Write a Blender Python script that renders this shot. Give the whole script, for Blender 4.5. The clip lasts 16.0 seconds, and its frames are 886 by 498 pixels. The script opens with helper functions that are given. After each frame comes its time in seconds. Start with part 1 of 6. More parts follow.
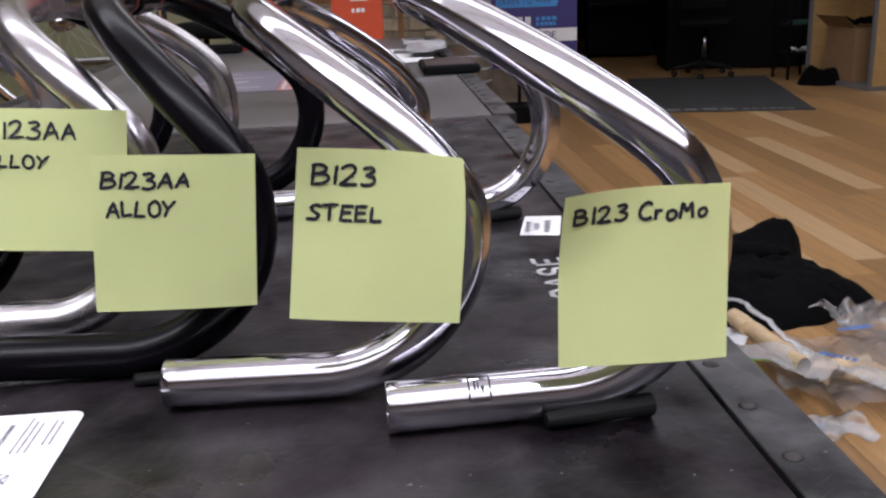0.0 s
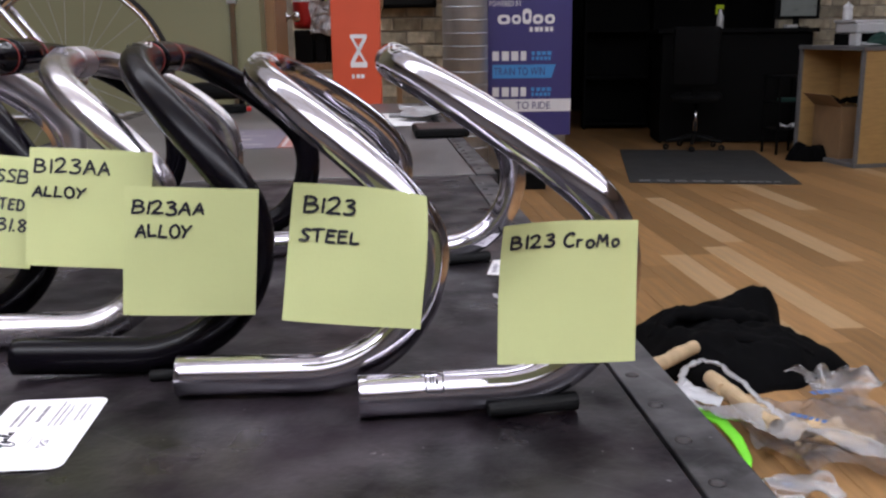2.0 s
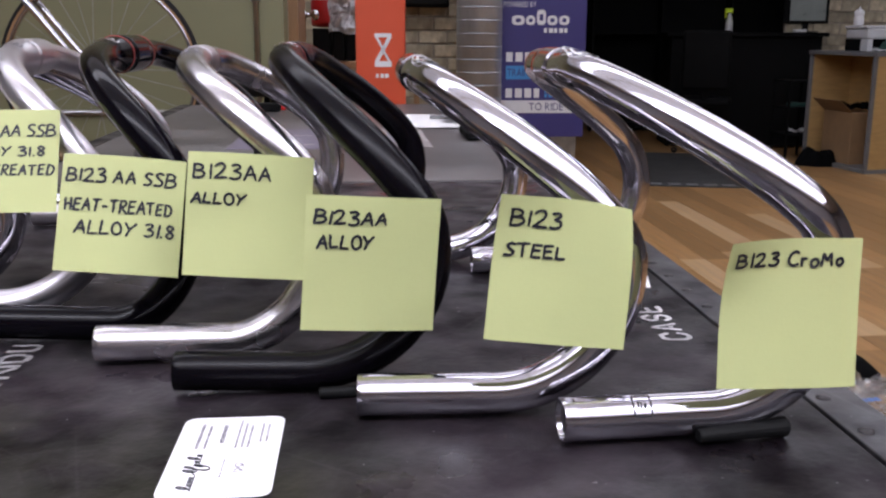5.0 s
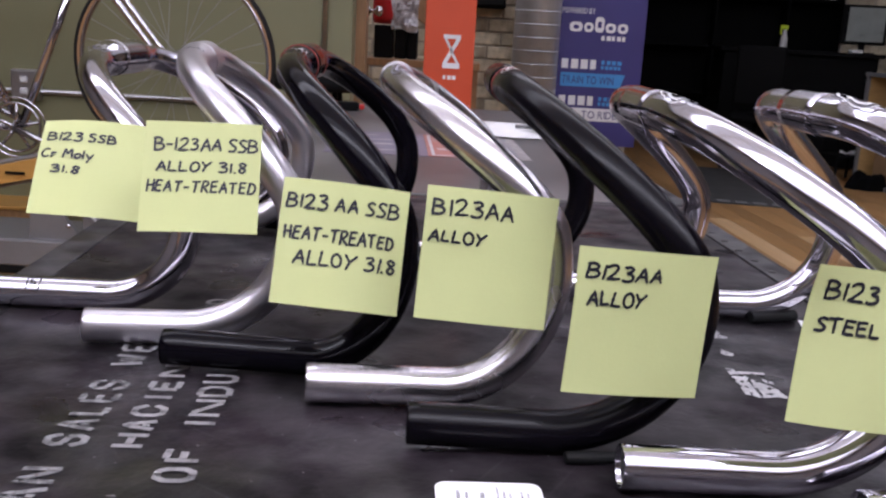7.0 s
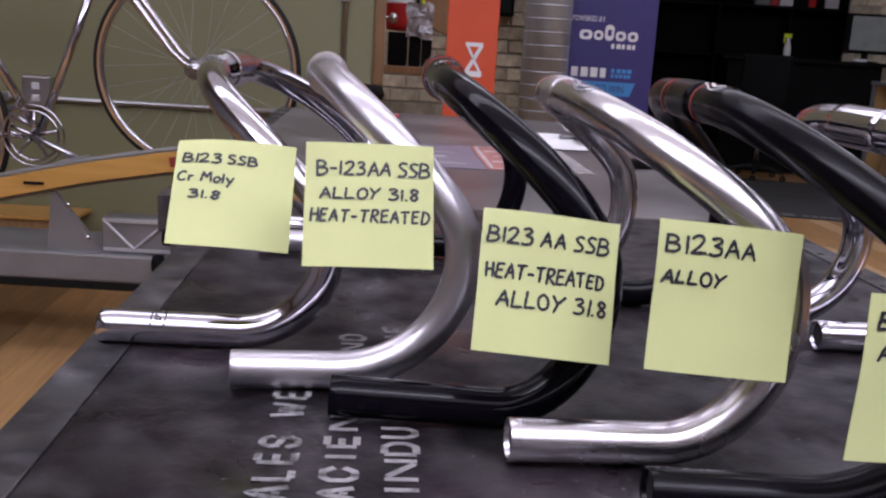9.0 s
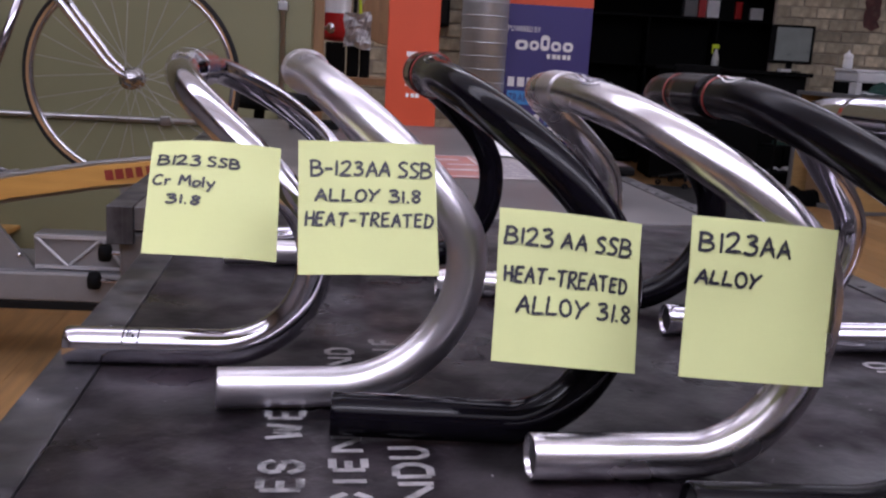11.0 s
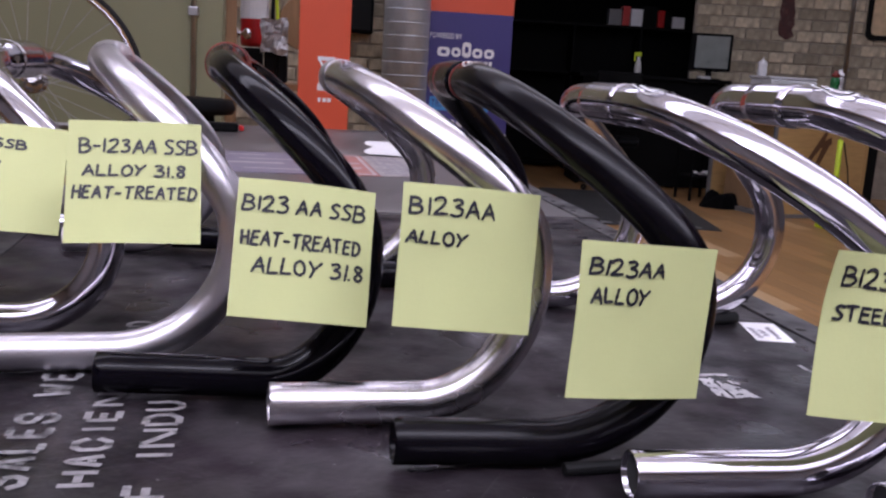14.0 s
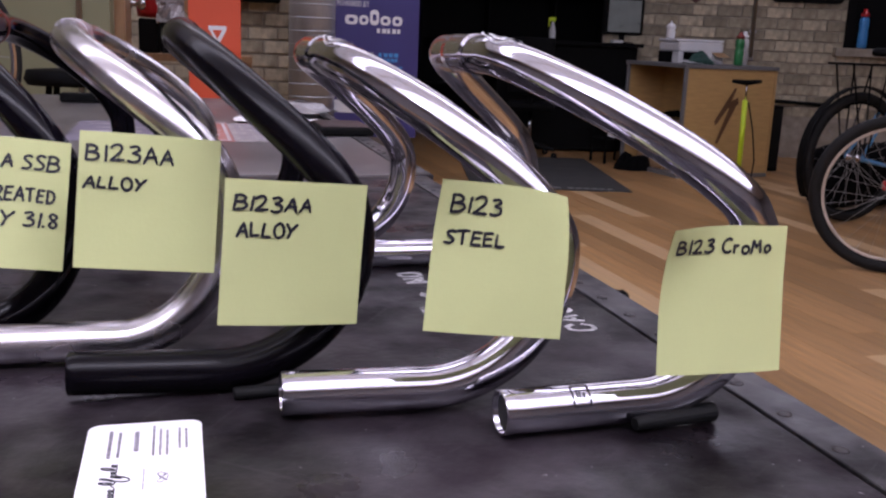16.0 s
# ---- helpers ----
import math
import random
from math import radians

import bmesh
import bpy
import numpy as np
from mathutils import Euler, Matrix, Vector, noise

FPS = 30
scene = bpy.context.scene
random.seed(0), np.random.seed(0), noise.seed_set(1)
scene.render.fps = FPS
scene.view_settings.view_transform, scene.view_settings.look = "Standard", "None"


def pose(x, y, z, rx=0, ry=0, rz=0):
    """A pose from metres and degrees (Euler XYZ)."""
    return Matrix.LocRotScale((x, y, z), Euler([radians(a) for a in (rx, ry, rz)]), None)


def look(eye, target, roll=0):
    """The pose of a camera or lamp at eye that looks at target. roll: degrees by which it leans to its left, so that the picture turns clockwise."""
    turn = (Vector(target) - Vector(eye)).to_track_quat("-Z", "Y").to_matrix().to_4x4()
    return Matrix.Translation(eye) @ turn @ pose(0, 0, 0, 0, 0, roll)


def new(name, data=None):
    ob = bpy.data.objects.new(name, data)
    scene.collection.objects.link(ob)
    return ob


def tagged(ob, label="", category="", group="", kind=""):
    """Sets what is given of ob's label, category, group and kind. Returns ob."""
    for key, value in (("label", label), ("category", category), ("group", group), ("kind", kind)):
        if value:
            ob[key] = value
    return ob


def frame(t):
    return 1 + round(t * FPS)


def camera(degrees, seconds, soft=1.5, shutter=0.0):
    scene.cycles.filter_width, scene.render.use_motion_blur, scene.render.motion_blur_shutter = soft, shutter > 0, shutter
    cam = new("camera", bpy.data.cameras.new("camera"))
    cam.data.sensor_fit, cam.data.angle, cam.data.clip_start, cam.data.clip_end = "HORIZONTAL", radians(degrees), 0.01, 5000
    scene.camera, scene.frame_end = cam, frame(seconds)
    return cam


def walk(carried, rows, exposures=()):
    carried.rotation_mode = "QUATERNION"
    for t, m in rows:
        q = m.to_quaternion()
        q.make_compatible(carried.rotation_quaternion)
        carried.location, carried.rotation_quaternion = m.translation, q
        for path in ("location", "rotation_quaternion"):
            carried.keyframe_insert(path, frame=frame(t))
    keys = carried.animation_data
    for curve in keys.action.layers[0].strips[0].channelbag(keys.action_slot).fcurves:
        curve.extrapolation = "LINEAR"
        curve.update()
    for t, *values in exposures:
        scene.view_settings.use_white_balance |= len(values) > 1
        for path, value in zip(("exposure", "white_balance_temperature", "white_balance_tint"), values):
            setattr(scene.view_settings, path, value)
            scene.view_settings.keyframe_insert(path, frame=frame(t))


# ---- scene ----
cam = camera(50.5, 16.0, 2.3)
PATH = [
    (0, (-0.0016, 0.0878, 0.9584), (0.0199, 2.0012, 0.3767), -2.38),
    (0.5, (0.0047, 0.0677, 0.9542), (0.0255, 1.9958, 0.4232), -2.15),
    (1, (0.0067, 0.0432, 0.9643), (0.0072, 1.9777, 0.4565), -2.49),
    (1.5, (0.0100, 0.0058, 0.9615), (0.0122, 1.9466, 0.4784), -0.90),
    (2, (0.0123, -0.0097, 0.9623), (0.0481, 1.9393, 0.5147), -0.70),
    (2.5, (0.0106, -0.0096, 0.9625), (0.0518, 1.9432, 0.5323), -0.46),
    (3, (0.0032, -0.0088, 0.9635), (0.0462, 1.9442, 0.5349), -0.28),
    (3.5, (-0.0072, -0.0046, 0.9648), (0.0396, 1.9447, 0.5200), -0.19),
    (4, (-0.0362, -0.0004, 0.9617), (0.0099, 1.9483, 0.5142), -0.32),
    (4.2, (-0.0480, 0.0046, 0.9617), (-0.0037, 1.9530, 0.5126), -0.35),
    (6.3, (-0.1753, 0.0415, 0.9790), (-0.1306, 1.9903, 0.5315), 2.62),
    (6.5, (-0.1886, 0.0482, 0.9806), (-0.1527, 1.9958, 0.5272), 3.13),
    (7, (-0.2198, 0.0667, 0.9796), (-0.2183, 2.0143, 0.5248), 3.22),
    (7.5, (-0.2536, 0.0789, 0.9815), (-0.2705, 2.0257, 0.5236), 2.65),
    (8, (-0.2859, 0.0945, 0.9820), (-0.3253, 2.0414, 0.5261), 3.47),
    (8.2, (-0.2988, 0.1008, 0.9813), (-0.3460, 2.0488, 0.5305), 3.33),
    (10.3, (-0.3727, 0.1633, 0.9616), (-0.1988, 2.1099, 0.5368), 3.67),
    (10.5, (-0.3756, 0.1641, 0.9599), (-0.2040, 2.1137, 0.5478), 3.68),
    (11, (-0.3750, 0.1642, 0.9620), (-0.2104, 2.1154, 0.5551), 3.32),
    (11.5, (-0.3682, 0.1659, 0.9588), (-0.1930, 2.1179, 0.5601), 2.93),
    (12, (-0.3579, 0.1582, 0.9598), (-0.1807, 2.1105, 0.5634), 2.86),
    (12.5, (-0.3386, 0.1426, 0.9573), (-0.1497, 2.0957, 0.5702), 2.56),
    (13, (-0.3181, 0.1292, 0.9568), (-0.1168, 2.0808, 0.5683), 2.84),
    (13.5, (-0.3046, 0.1195, 0.9579), (-0.0561, 2.0662, 0.5721), 2.79),
    (14, (-0.2765, 0.1043, 0.9554), (0.0106, 2.0463, 0.5728), 3.40),
    (14.5, (-0.2372, 0.0884, 0.9548), (0.0855, 2.0258, 0.5776), 2.90),
    (15, (-0.2022, 0.0730, 0.9542), (0.1831, 1.9969, 0.5668), 2.67),
    (15.5, (-0.1733, 0.0580, 0.9506), (0.2332, 1.9731, 0.5419), 3.04),
    (16, (-0.1461, 0.0444, 0.9527), (0.2726, 1.9504, 0.5148), 2.40),
]
walk(cam, [(t, look(eye, target, roll)) for t, eye, target, roll in PATH],
     [(0, -0.06, 6560, 12), (4.2, -0.01, 6480, 14), (7.5, -0.03, 6380, 19), (11, -0.14, 6300, 23), (13.5, -0.10, 6260, 24), (16, -0.15, 6310, 27)])


T = 0.765         # height of the case tops
YAW = 3.5         # turn of the cases against the room
BENCH = Matrix()                             # the bench and what stands on it
UPPER = Matrix.Translation((0, 0, -0.165))   # the ceiling and its lights
WALLS = Matrix.Translation((-0.003, 0.004, -0.0965)) @ Matrix.Scale(0.912, 4)   # the wall side of the shop
SHOP = Matrix.Translation((-0.022, 0.010, 0)) @ Matrix.Diagonal((0.833, 0.833, 0.853, 1))   # the open floor and the far side
PLACE = BENCH


# ---- world and light ----
world = bpy.data.worlds.new("world")
scene.world = world
world.use_nodes = True
world.node_tree.nodes["Background"].inputs[0].default_value = (0.5, 0.55, 0.65, 1)
world.node_tree.nodes["Background"].inputs[1].default_value = 0.05


# ---- materials ----
def material(name, color, rough=0.5, metal=0.0, vary=0.12, scale=8.0, bump=0.0, coat=0.0, grain=120.0, dirt=None, dirt_amount=0.5,
             dirt_scale=3.0, island=0.0, stretch=(1, 1, 1), glow=0.0, piece=0.0, spec=0.5, scratch=None, patchy=0.0, dirt_from=0.52):
    """A surface with variation at two scales, an optional layer of dirt, and relief."""
    m = bpy.data.materials.new(name)
    m.use_nodes = True
    nt = m.node_tree
    b = nt.nodes["Principled BSDF"]
    tc = nt.nodes.new("ShaderNodeTexCoord")
    mp = nt.nodes.new("ShaderNodeMapping")
    mp.inputs["Scale"].default_value = stretch
    nt.links.new(tc.outputs["Object"], mp.inputs["Vector"])

    def noise_tex(sc, detail=4.0):
        n = nt.nodes.new("ShaderNodeTexNoise")
        n.inputs["Scale"].default_value = sc
        n.inputs["Detail"].default_value = detail
        nt.links.new(mp.outputs["Vector"], n.inputs["Vector"])
        return n.outputs["Fac"]

    def blend(fac, a, c, kind="MIX"):
        x = nt.nodes.new("ShaderNodeMix")
        x.data_type, x.blend_type = "RGBA", kind
        for sock, v in (("Factor", fac), ("A", a), ("B", c)):
            i = [s for s in x.inputs if s.name == sock and s.type == ("VALUE" if sock == "Factor" else "RGBA")][0]
            if isinstance(v, (int, float)):
                i.default_value = v
            elif isinstance(v, tuple):
                i.default_value = (*v, 1)
            else:
                nt.links.new(v, i)
        return [s for s in x.outputs if s.type == "RGBA"][0]

    def ramp(fac, lo, hi, a=0.0, c=1.0):
        r = nt.nodes.new("ShaderNodeMapRange")
        r.inputs["From Min"].default_value, r.inputs["From Max"].default_value = lo, hi
        r.inputs["To Min"].default_value, r.inputs["To Max"].default_value = a, c
        nt.links.new(fac, r.inputs["Value"])
        return r.outputs["Result"]

    big, fine = noise_tex(scale), noise_tex(grain, 6.0)
    dark = tuple(c * (1 - vary) for c in color)
    light = tuple(min(1.0, c * (1 + vary)) for c in color)
    col = blend(ramp(big, 0.3, 0.7), dark, light)
    col = blend(ramp(fine, 0.25, 0.75, 0.0, 0.5), col, blend(1.0, col, (1 - vary, 1 - vary, 1 - vary), "MULTIPLY"))
    if island or piece:
        src = nt.nodes.new("ShaderNodeNewGeometry").outputs["Random Per Island"] if island else nt.nodes.new("ShaderNodeObjectInfo").outputs["Random"]
        k = island or piece
        hs = nt.nodes.new("ShaderNodeHueSaturation")
        nt.links.new(col, hs.inputs["Color"])
        nt.links.new(ramp(src, 0.0, 1.0, 1 - k, 1 + k), hs.inputs["Value"])
        col = hs.outputs["Color"]
    if dirt:
        d = noise_tex(dirt_scale, 8.0)
        col = blend(ramp(d, dirt_from, dirt_from + 0.2, 0.0, dirt_amount), col, dirt)
    if scratch:
        for turn, sx, sy in ((38, 5.0, 230.0), (-58, 6.0, 260.0), (74, 4.0, 210.0), (-15, 7.0, 260.0), (62, 17.0, 340.0), (-36, 21.0, 300.0), (8, 15.0, 360.0)):
            m1, m2 = nt.nodes.new("ShaderNodeMapping"), nt.nodes.new("ShaderNodeMapping")
            m1.inputs["Rotation"].default_value = (0, 0, radians(turn))
            m2.inputs["Scale"].default_value = (sx, sy, 1)
            nt.links.new(tc.outputs["Object"], m1.inputs["Vector"])
            nt.links.new(m1.outputs["Vector"], m2.inputs["Vector"])
            n2 = nt.nodes.new("ShaderNodeTexNoise")
            n2.inputs["Scale"].default_value, n2.inputs["Detail"].default_value = 1.0, 2.0
            nt.links.new(m2.outputs["Vector"], n2.inputs["Vector"])
            col = blend(ramp(n2.outputs["Fac"], 0.68, 0.78, 0.0, 0.26), col, scratch)
        # smeared dust and pale specks
        col = blend(ramp(noise_tex(30.0, 8.0), 0.47, 0.68, 0.0, 0.30), col, scratch)
        col = blend(ramp(noise_tex(240.0, 1.0), 0.785, 0.82, 0.0, 0.55), col, (0.30, 0.29, 0.30))
    nt.links.new(col, b.inputs["Base Color"])
    if patchy:
        # rubbed and dusty patches change the gloss
        rubbed = noise_tex(13.0, 7.0)
        nt.links.new(ramp(rubbed, 0.35, 0.65, rough * (1 - patchy), min(1.0, rough * (1 + 1.3 * patchy))), b.inputs["Roughness"])
        worn = noise_tex(21.0, 8.0)
        nt.links.new(ramp(worn, 0.38, 0.64, spec * 0.35, spec * 1.8), b.inputs["Specular IOR Level"])
    else:
        nt.links.new(ramp(big, 0.2, 0.8, max(0.02, rough * 0.8), min(1.0, rough * 1.2)), b.inputs["Roughness"])
    b.inputs["Metallic"].default_value = metal
    b.inputs["Specular IOR Level"].default_value = spec
    b.inputs["Coat Weight"].default_value = coat
    b.inputs["Coat Roughness"].default_value = 0.12
    if bump:
        bp = nt.nodes.new("ShaderNodeBump")
        bp.inputs["Strength"].default_value = bump
        bp.inputs["Distance"].default_value = 0.002
        nt.links.new(fine, bp.inputs["Height"])
        nt.links.new(bp.outputs["Normal"], b.inputs["Normal"])
    if glow:
        b.inputs["Emission Color"].default_value = (*color, 1)
        b.inputs["Emission Strength"].default_value = glow
    return m


M_CHROME = material("chrome", (0.64, 0.62, 0.68), 0.11, 1.0, 0.03, 5)
M_CHROME_DULL = material("dull_chrome", (0.52, 0.51, 0.54), 0.16, 1.0, 0.08, 12)
M_SPOKE = material("dull_spoke_steel", (0.34, 0.335, 0.33), 0.50, 0.6, 0.2, 30)
M_ALLOY = material("satin_alloy", (0.73, 0.70, 0.745), 0.34, 1.0, 0.04, 30, 0.02, grain=600)
M_ALLOY_BRIGHT = material("polished_alloy", (0.75, 0.72, 0.755), 0.25, 1.0, 0.04, 30)
M_BLACK_GLOSS = material("black_anodised", (0.0030, 0.0024, 0.0044), 0.11, 0.0, 0.2, 20, spec=0.15)
M_BLACK_SATIN = material("black_satin_anodised", (0.0030, 0.0023, 0.0040), 0.23, 0.0, 0.2, 20, spec=0.16)
M_BORE_SHADE = material("tube_end_shade", (0.08, 0.08, 0.085), 0.5, 0.8, 0.3, 60)
M_RED = material("red_print", (0.22, 0.028, 0.022), 0.35)
M_SILVER_PRINT = material("silver_print", (0.72, 0.72, 0.74), 0.35, 0.5)
M_NOTE = material("yellow_note_paper", (0.520, 0.555, 0.255), 0.75, 0.0, 0.03, 25, 0.05, grain=400)
M_INK = material("black_ink", (0.012, 0.012, 0.02), 0.55)
M_CASE = material("black_case_panel", (0.0066, 0.0047, 0.0062), 0.42, 0.0, 0.5, 4, 0.16, grain=220, dirt=(0.034, 0.0255, 0.032), dirt_amount=0.7, dirt_scale=8, scratch=(0.062, 0.053, 0.060), patchy=0.4, spec=0.23, dirt_from=0.47)
M_CASE_GREY = material("dusty_grey_case_panel", (0.095, 0.087, 0.088), 0.38, 0.0, 0.35, 5, 0.12, grain=220, dirt=(0.20, 0.19, 0.19), dirt_amount=0.5, dirt_scale=5)
M_TRIM = material("case_edge_trim", (0.012, 0.0105, 0.0125), 0.46, 0.0, 0.4, 9, 0.12, dirt=(0.075, 0.070, 0.076), dirt_amount=0.8, dirt_scale=24, scratch=(0.10, 0.095, 0.10), patchy=0.3)
M_RIVET = material("rivet", (0.022, 0.018, 0.019), 0.42, 0.0, 0.4, 90, spec=0.4)
M_STENCIL = material("worn_stencil_paint", (0.23, 0.225, 0.23), 0.8, 0.0, 0.3, 60, dirt=(0.02, 0.018, 0.02), dirt_amount=0.8, dirt_scale=110, dirt_from=0.42)
M_STENCIL_CLEAR = material("pale_stencil_paint", (0.25, 0.24, 0.245), 0.8, 0.0, 0.3, 60, dirt=(0.05, 0.045, 0.05), dirt_amount=0.7, dirt_scale=120, dirt_from=0.5)
M_STENCIL_FRESH = material("stencil_paint", (0.50, 0.49, 0.50), 0.8, 0.0, 0.3, 60, dirt=(0.10, 0.09, 0.10), dirt_amount=0.6, dirt_scale=120, dirt_from=0.5)
M_CARD = material("white_card", (0.86, 0.84, 0.88), 0.55, 0.0, 0.02, 30)
M_GREY_INK = material("grey_ink", (0.24, 0.225, 0.27), 0.6)
M_RUBBER = material("black_rubber", (0.006, 0.006, 0.0065), 0.65, 0.0, 0.3, 30, spec=0.2)
M_GREEN_WALL = material("sage_green_paint", (0.205, 0.198, 0.108), 0.55, 0.0, 0.06, 1.2, 0.05, dirt=(0.2, 0.19, 0.1), dirt_amount=0.3)
M_STEEL = material("galvanised_steel", (0.50, 0.50, 0.52), 0.32, 1.0, 0.15, 6, 0.03)
M_DUCT = material("spiral_duct_steel", (0.50, 0.53, 0.57), 0.40, 0.6, 0.25, 4, 0.04, stretch=(1, 1, 0.3))
M_DOOR = material("varnished_wood", (0.30, 0.17, 0.08), 0.4, 0.0, 0.25, 6, 0.05, stretch=(6, 6, 0.5))
M_BRICK = material("cream_brick", (0.45, 0.39, 0.28), 0.85, 0.0, 0.30, 14, 0.8, grain=60, piece=0.42, dirt=(0.24, 0.19, 0.14), dirt_amount=0.5, dirt_scale=9)
M_BRICKS = material("cream_bricks_joined", (0.45, 0.39, 0.28), 0.85, 0.0, 0.30, 14, 0.8, grain=60, island=0.42, dirt=(0.24, 0.19, 0.14), dirt_amount=0.5, dirt_scale=9)
M_MORTAR = material("mortar", (0.36, 0.31, 0.25), 0.95, 0.0, 0.25, 10, 0.4)
M_PLANK = material("laminate_plank", (0.36, 0.203, 0.086), 0.36, 0.0, 0.22, 3, 0.03, stretch=(14, 1.2, 1), piece=0.22, spec=0.15)
M_PLANK_LIGHT = material("pale_laminate_plank", (0.52, 0.345, 0.185), 0.36, 0.0, 0.12, 3, 0.03, stretch=(14, 1.2, 1), spec=0.15)
M_PLANKS = material("laminate_planks_joined", (0.36, 0.203, 0.086), 0.36, 0.0, 0.22, 3, 0.03, stretch=(14, 1.2, 1), island=0.22, spec=0.15)
M_UNDERLAY = material("floor_underlay", (0.09, 0.05, 0.03), 0.9)
M_MAT = material("dark_floor_mat", (0.035, 0.034, 0.034), 0.85, 0.0, 0.25, 5, 0.3)
M_DARK_RED = material("dark_red_brown_plastic", (0.030, 0.012, 0.012), 0.4, 0.0, 0.3, 30)
# black things and far walls; the office corner's dim light is put into both colours
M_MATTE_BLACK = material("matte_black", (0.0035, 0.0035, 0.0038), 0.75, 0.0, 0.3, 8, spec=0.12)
M_DARK_WALL = material("dim_dark_wall", (0.006, 0.006, 0.0065), 0.85, 0.0, 0.3, 3, spec=0.15)
M_CEILING = material("ceiling_paint", (0.45, 0.44, 0.44), 0.85, 0.0, 0.08, 2)
M_PLASTER = material("plain_wall_paint", (0.20, 0.19, 0.19), 0.8, 0.0, 0.08, 2)
M_ORANGE = material("orange_print", (0.64, 0.085, 0.030), 0.45, 0.0, 0.04, 4)
M_BLUE = material("navy_print", (0.042, 0.036, 0.17), 0.45, 0.0, 0.05, 4)
M_SKY = material("bright_blue_print", (0.05, 0.27, 0.62), 0.45, 0.0, 0.05, 4)
M_FAINT_BLUE = material("faint_blue_print", (0.06, 0.16, 0.42), 0.5)
M_WHITE = material("white_print", (0.78, 0.78, 0.80), 0.5, 0.0, 0.03, 20)
M_MAPLE = material("maple_veneer", (0.50, 0.31, 0.12), 0.45, 0.0, 0.10, 4, 0.02, stretch=(2, 2, 12))
M_GREY_EDGE = material("grey_edging", (0.16, 0.16, 0.165), 0.5, 0.0, 0.1, 10)
M_BROWN = material("brown_print", (0.13, 0.06, 0.025), 0.55)
M_PLASTIC = material("pale_grey_plastic", (0.62, 0.62, 0.63), 0.45, 0.0, 0.05, 10)
M_GREEN = material("green_bottle", (0.02, 0.19, 0.06), 0.3)
M_NEON = material("neon_yellow_green", (0.55, 0.72, 0.02), 0.4)
M_NEON_GREEN = material("neon_green_cloth", (0.22, 0.85, 0.04), 0.7)
M_CLOTH = material("black_cloth", (0.0025, 0.0025, 0.003), 1.0, 0.0, 0.4, 14, 0.2, grain=300, spec=0.08)
M_CLOTH_GREEN = material("dark_green_cloth", (0.012, 0.05, 0.04), 0.9, 0.0, 0.3, 20, 0.3)
M_KRAFT = material("kraft_paper", (0.60, 0.44, 0.265), 0.75, 0.0, 0.15, 14, 0.3, grain=90)
M_CARDBOARD = material("cardboard", (0.30, 0.18, 0.09), 0.8, 0.0, 0.12, 8, 0.1)
M_PAPER = material("white_paper", (0.80, 0.79, 0.80), 0.7, 0.0, 0.05, 12)
M_GREY_METAL = material("grey_machine_paint", (0.20, 0.195, 0.20), 0.42, 0.2, 0.12, 6)
M_PALE_METAL = material("pale_machine_panel", (0.45, 0.45, 0.47), 0.4, 0.3, 0.1, 6)
M_RAIL = material("laminated_wood_rail", (0.50, 0.27, 0.07), 0.35, 0.0, 0.12, 5, 0.02, stretch=(1, 8, 8))
M_OLD_RED = material("old_dark_red_paint", (0.085, 0.030, 0.028), 0.8, 0.0, 0.35, 14, 0.5, grain=60, dirt=(0.16, 0.11, 0.09), dirt_amount=0.6, dirt_scale=16)
M_TAN = material("tan_tyre_wall", (0.34, 0.19, 0.09), 0.7)
M_CREAM = material("cream_rim_wall", (0.56, 0.47, 0.38), 0.6, 0.0, 0.1, 20)
M_TYRE = material("tyre_rubber", (0.009, 0.0085, 0.0085), 0.75, 0.0, 0.25, 30, spec=0.3)
M_BIKE_BLUE = material("sky_blue_frame_paint", (0.10, 0.30, 0.55), 0.25, coat=0.6)
M_SCREEN = material("lit_screen", (0.17, 0.19, 0.18), 0.3, glow=0.08)
M_RED_PAINT = material("red_enamel", (0.50, 0.012, 0.012), 0.3, coat=0.5)
M_TUBE_LIGHT = material("light_diffuser", (0.86, 0.895, 1.0), 0.5, glow=12.5)
M_HALF_LIGHT = material("half_lit_diffuser", (0.86, 0.895, 1.0), 0.5, glow=4.2)
M_SIDE_LIGHT = material("soft_light_diffuser", (0.86, 0.895, 1.0), 0.5, glow=2.6)
M_DIM_LIGHT = material("dimmed_light_diffuser", (0.86, 0.895, 1.0), 0.5, glow=0.70)
M_FAR_LIGHT = material("far_light_diffuser", (0.86, 0.895, 1.0), 0.5, glow=0.40)
M_FOIL = material("crinkled_foil", (0.42, 0.42, 0.44), 0.42, 0.6, 0.3, 40, 0.4, grain=60)
M_STICKER_RED = material("red_sticker", (0.36, 0.13, 0.11), 0.5, 0.0, 0.25, 40, dirt=(0.42, 0.28, 0.26), dirt_amount=0.6, dirt_scale=30)
M_STICKER_PALE = material("pale_label", (0.34, 0.31, 0.31), 0.5, 0.0, 0.3, 40, dirt=(0.10, 0.08, 0.08), dirt_amount=0.6, dirt_scale=26)
M_FADED_PRINT = material("faded_white_print", (0.48, 0.44, 0.46), 0.6, 0.0, 0.2, 60)
M_STICKER_BLUE = material("faded_violet_sticker", (0.17, 0.15, 0.20), 0.45, 0.0, 0.15, 40)


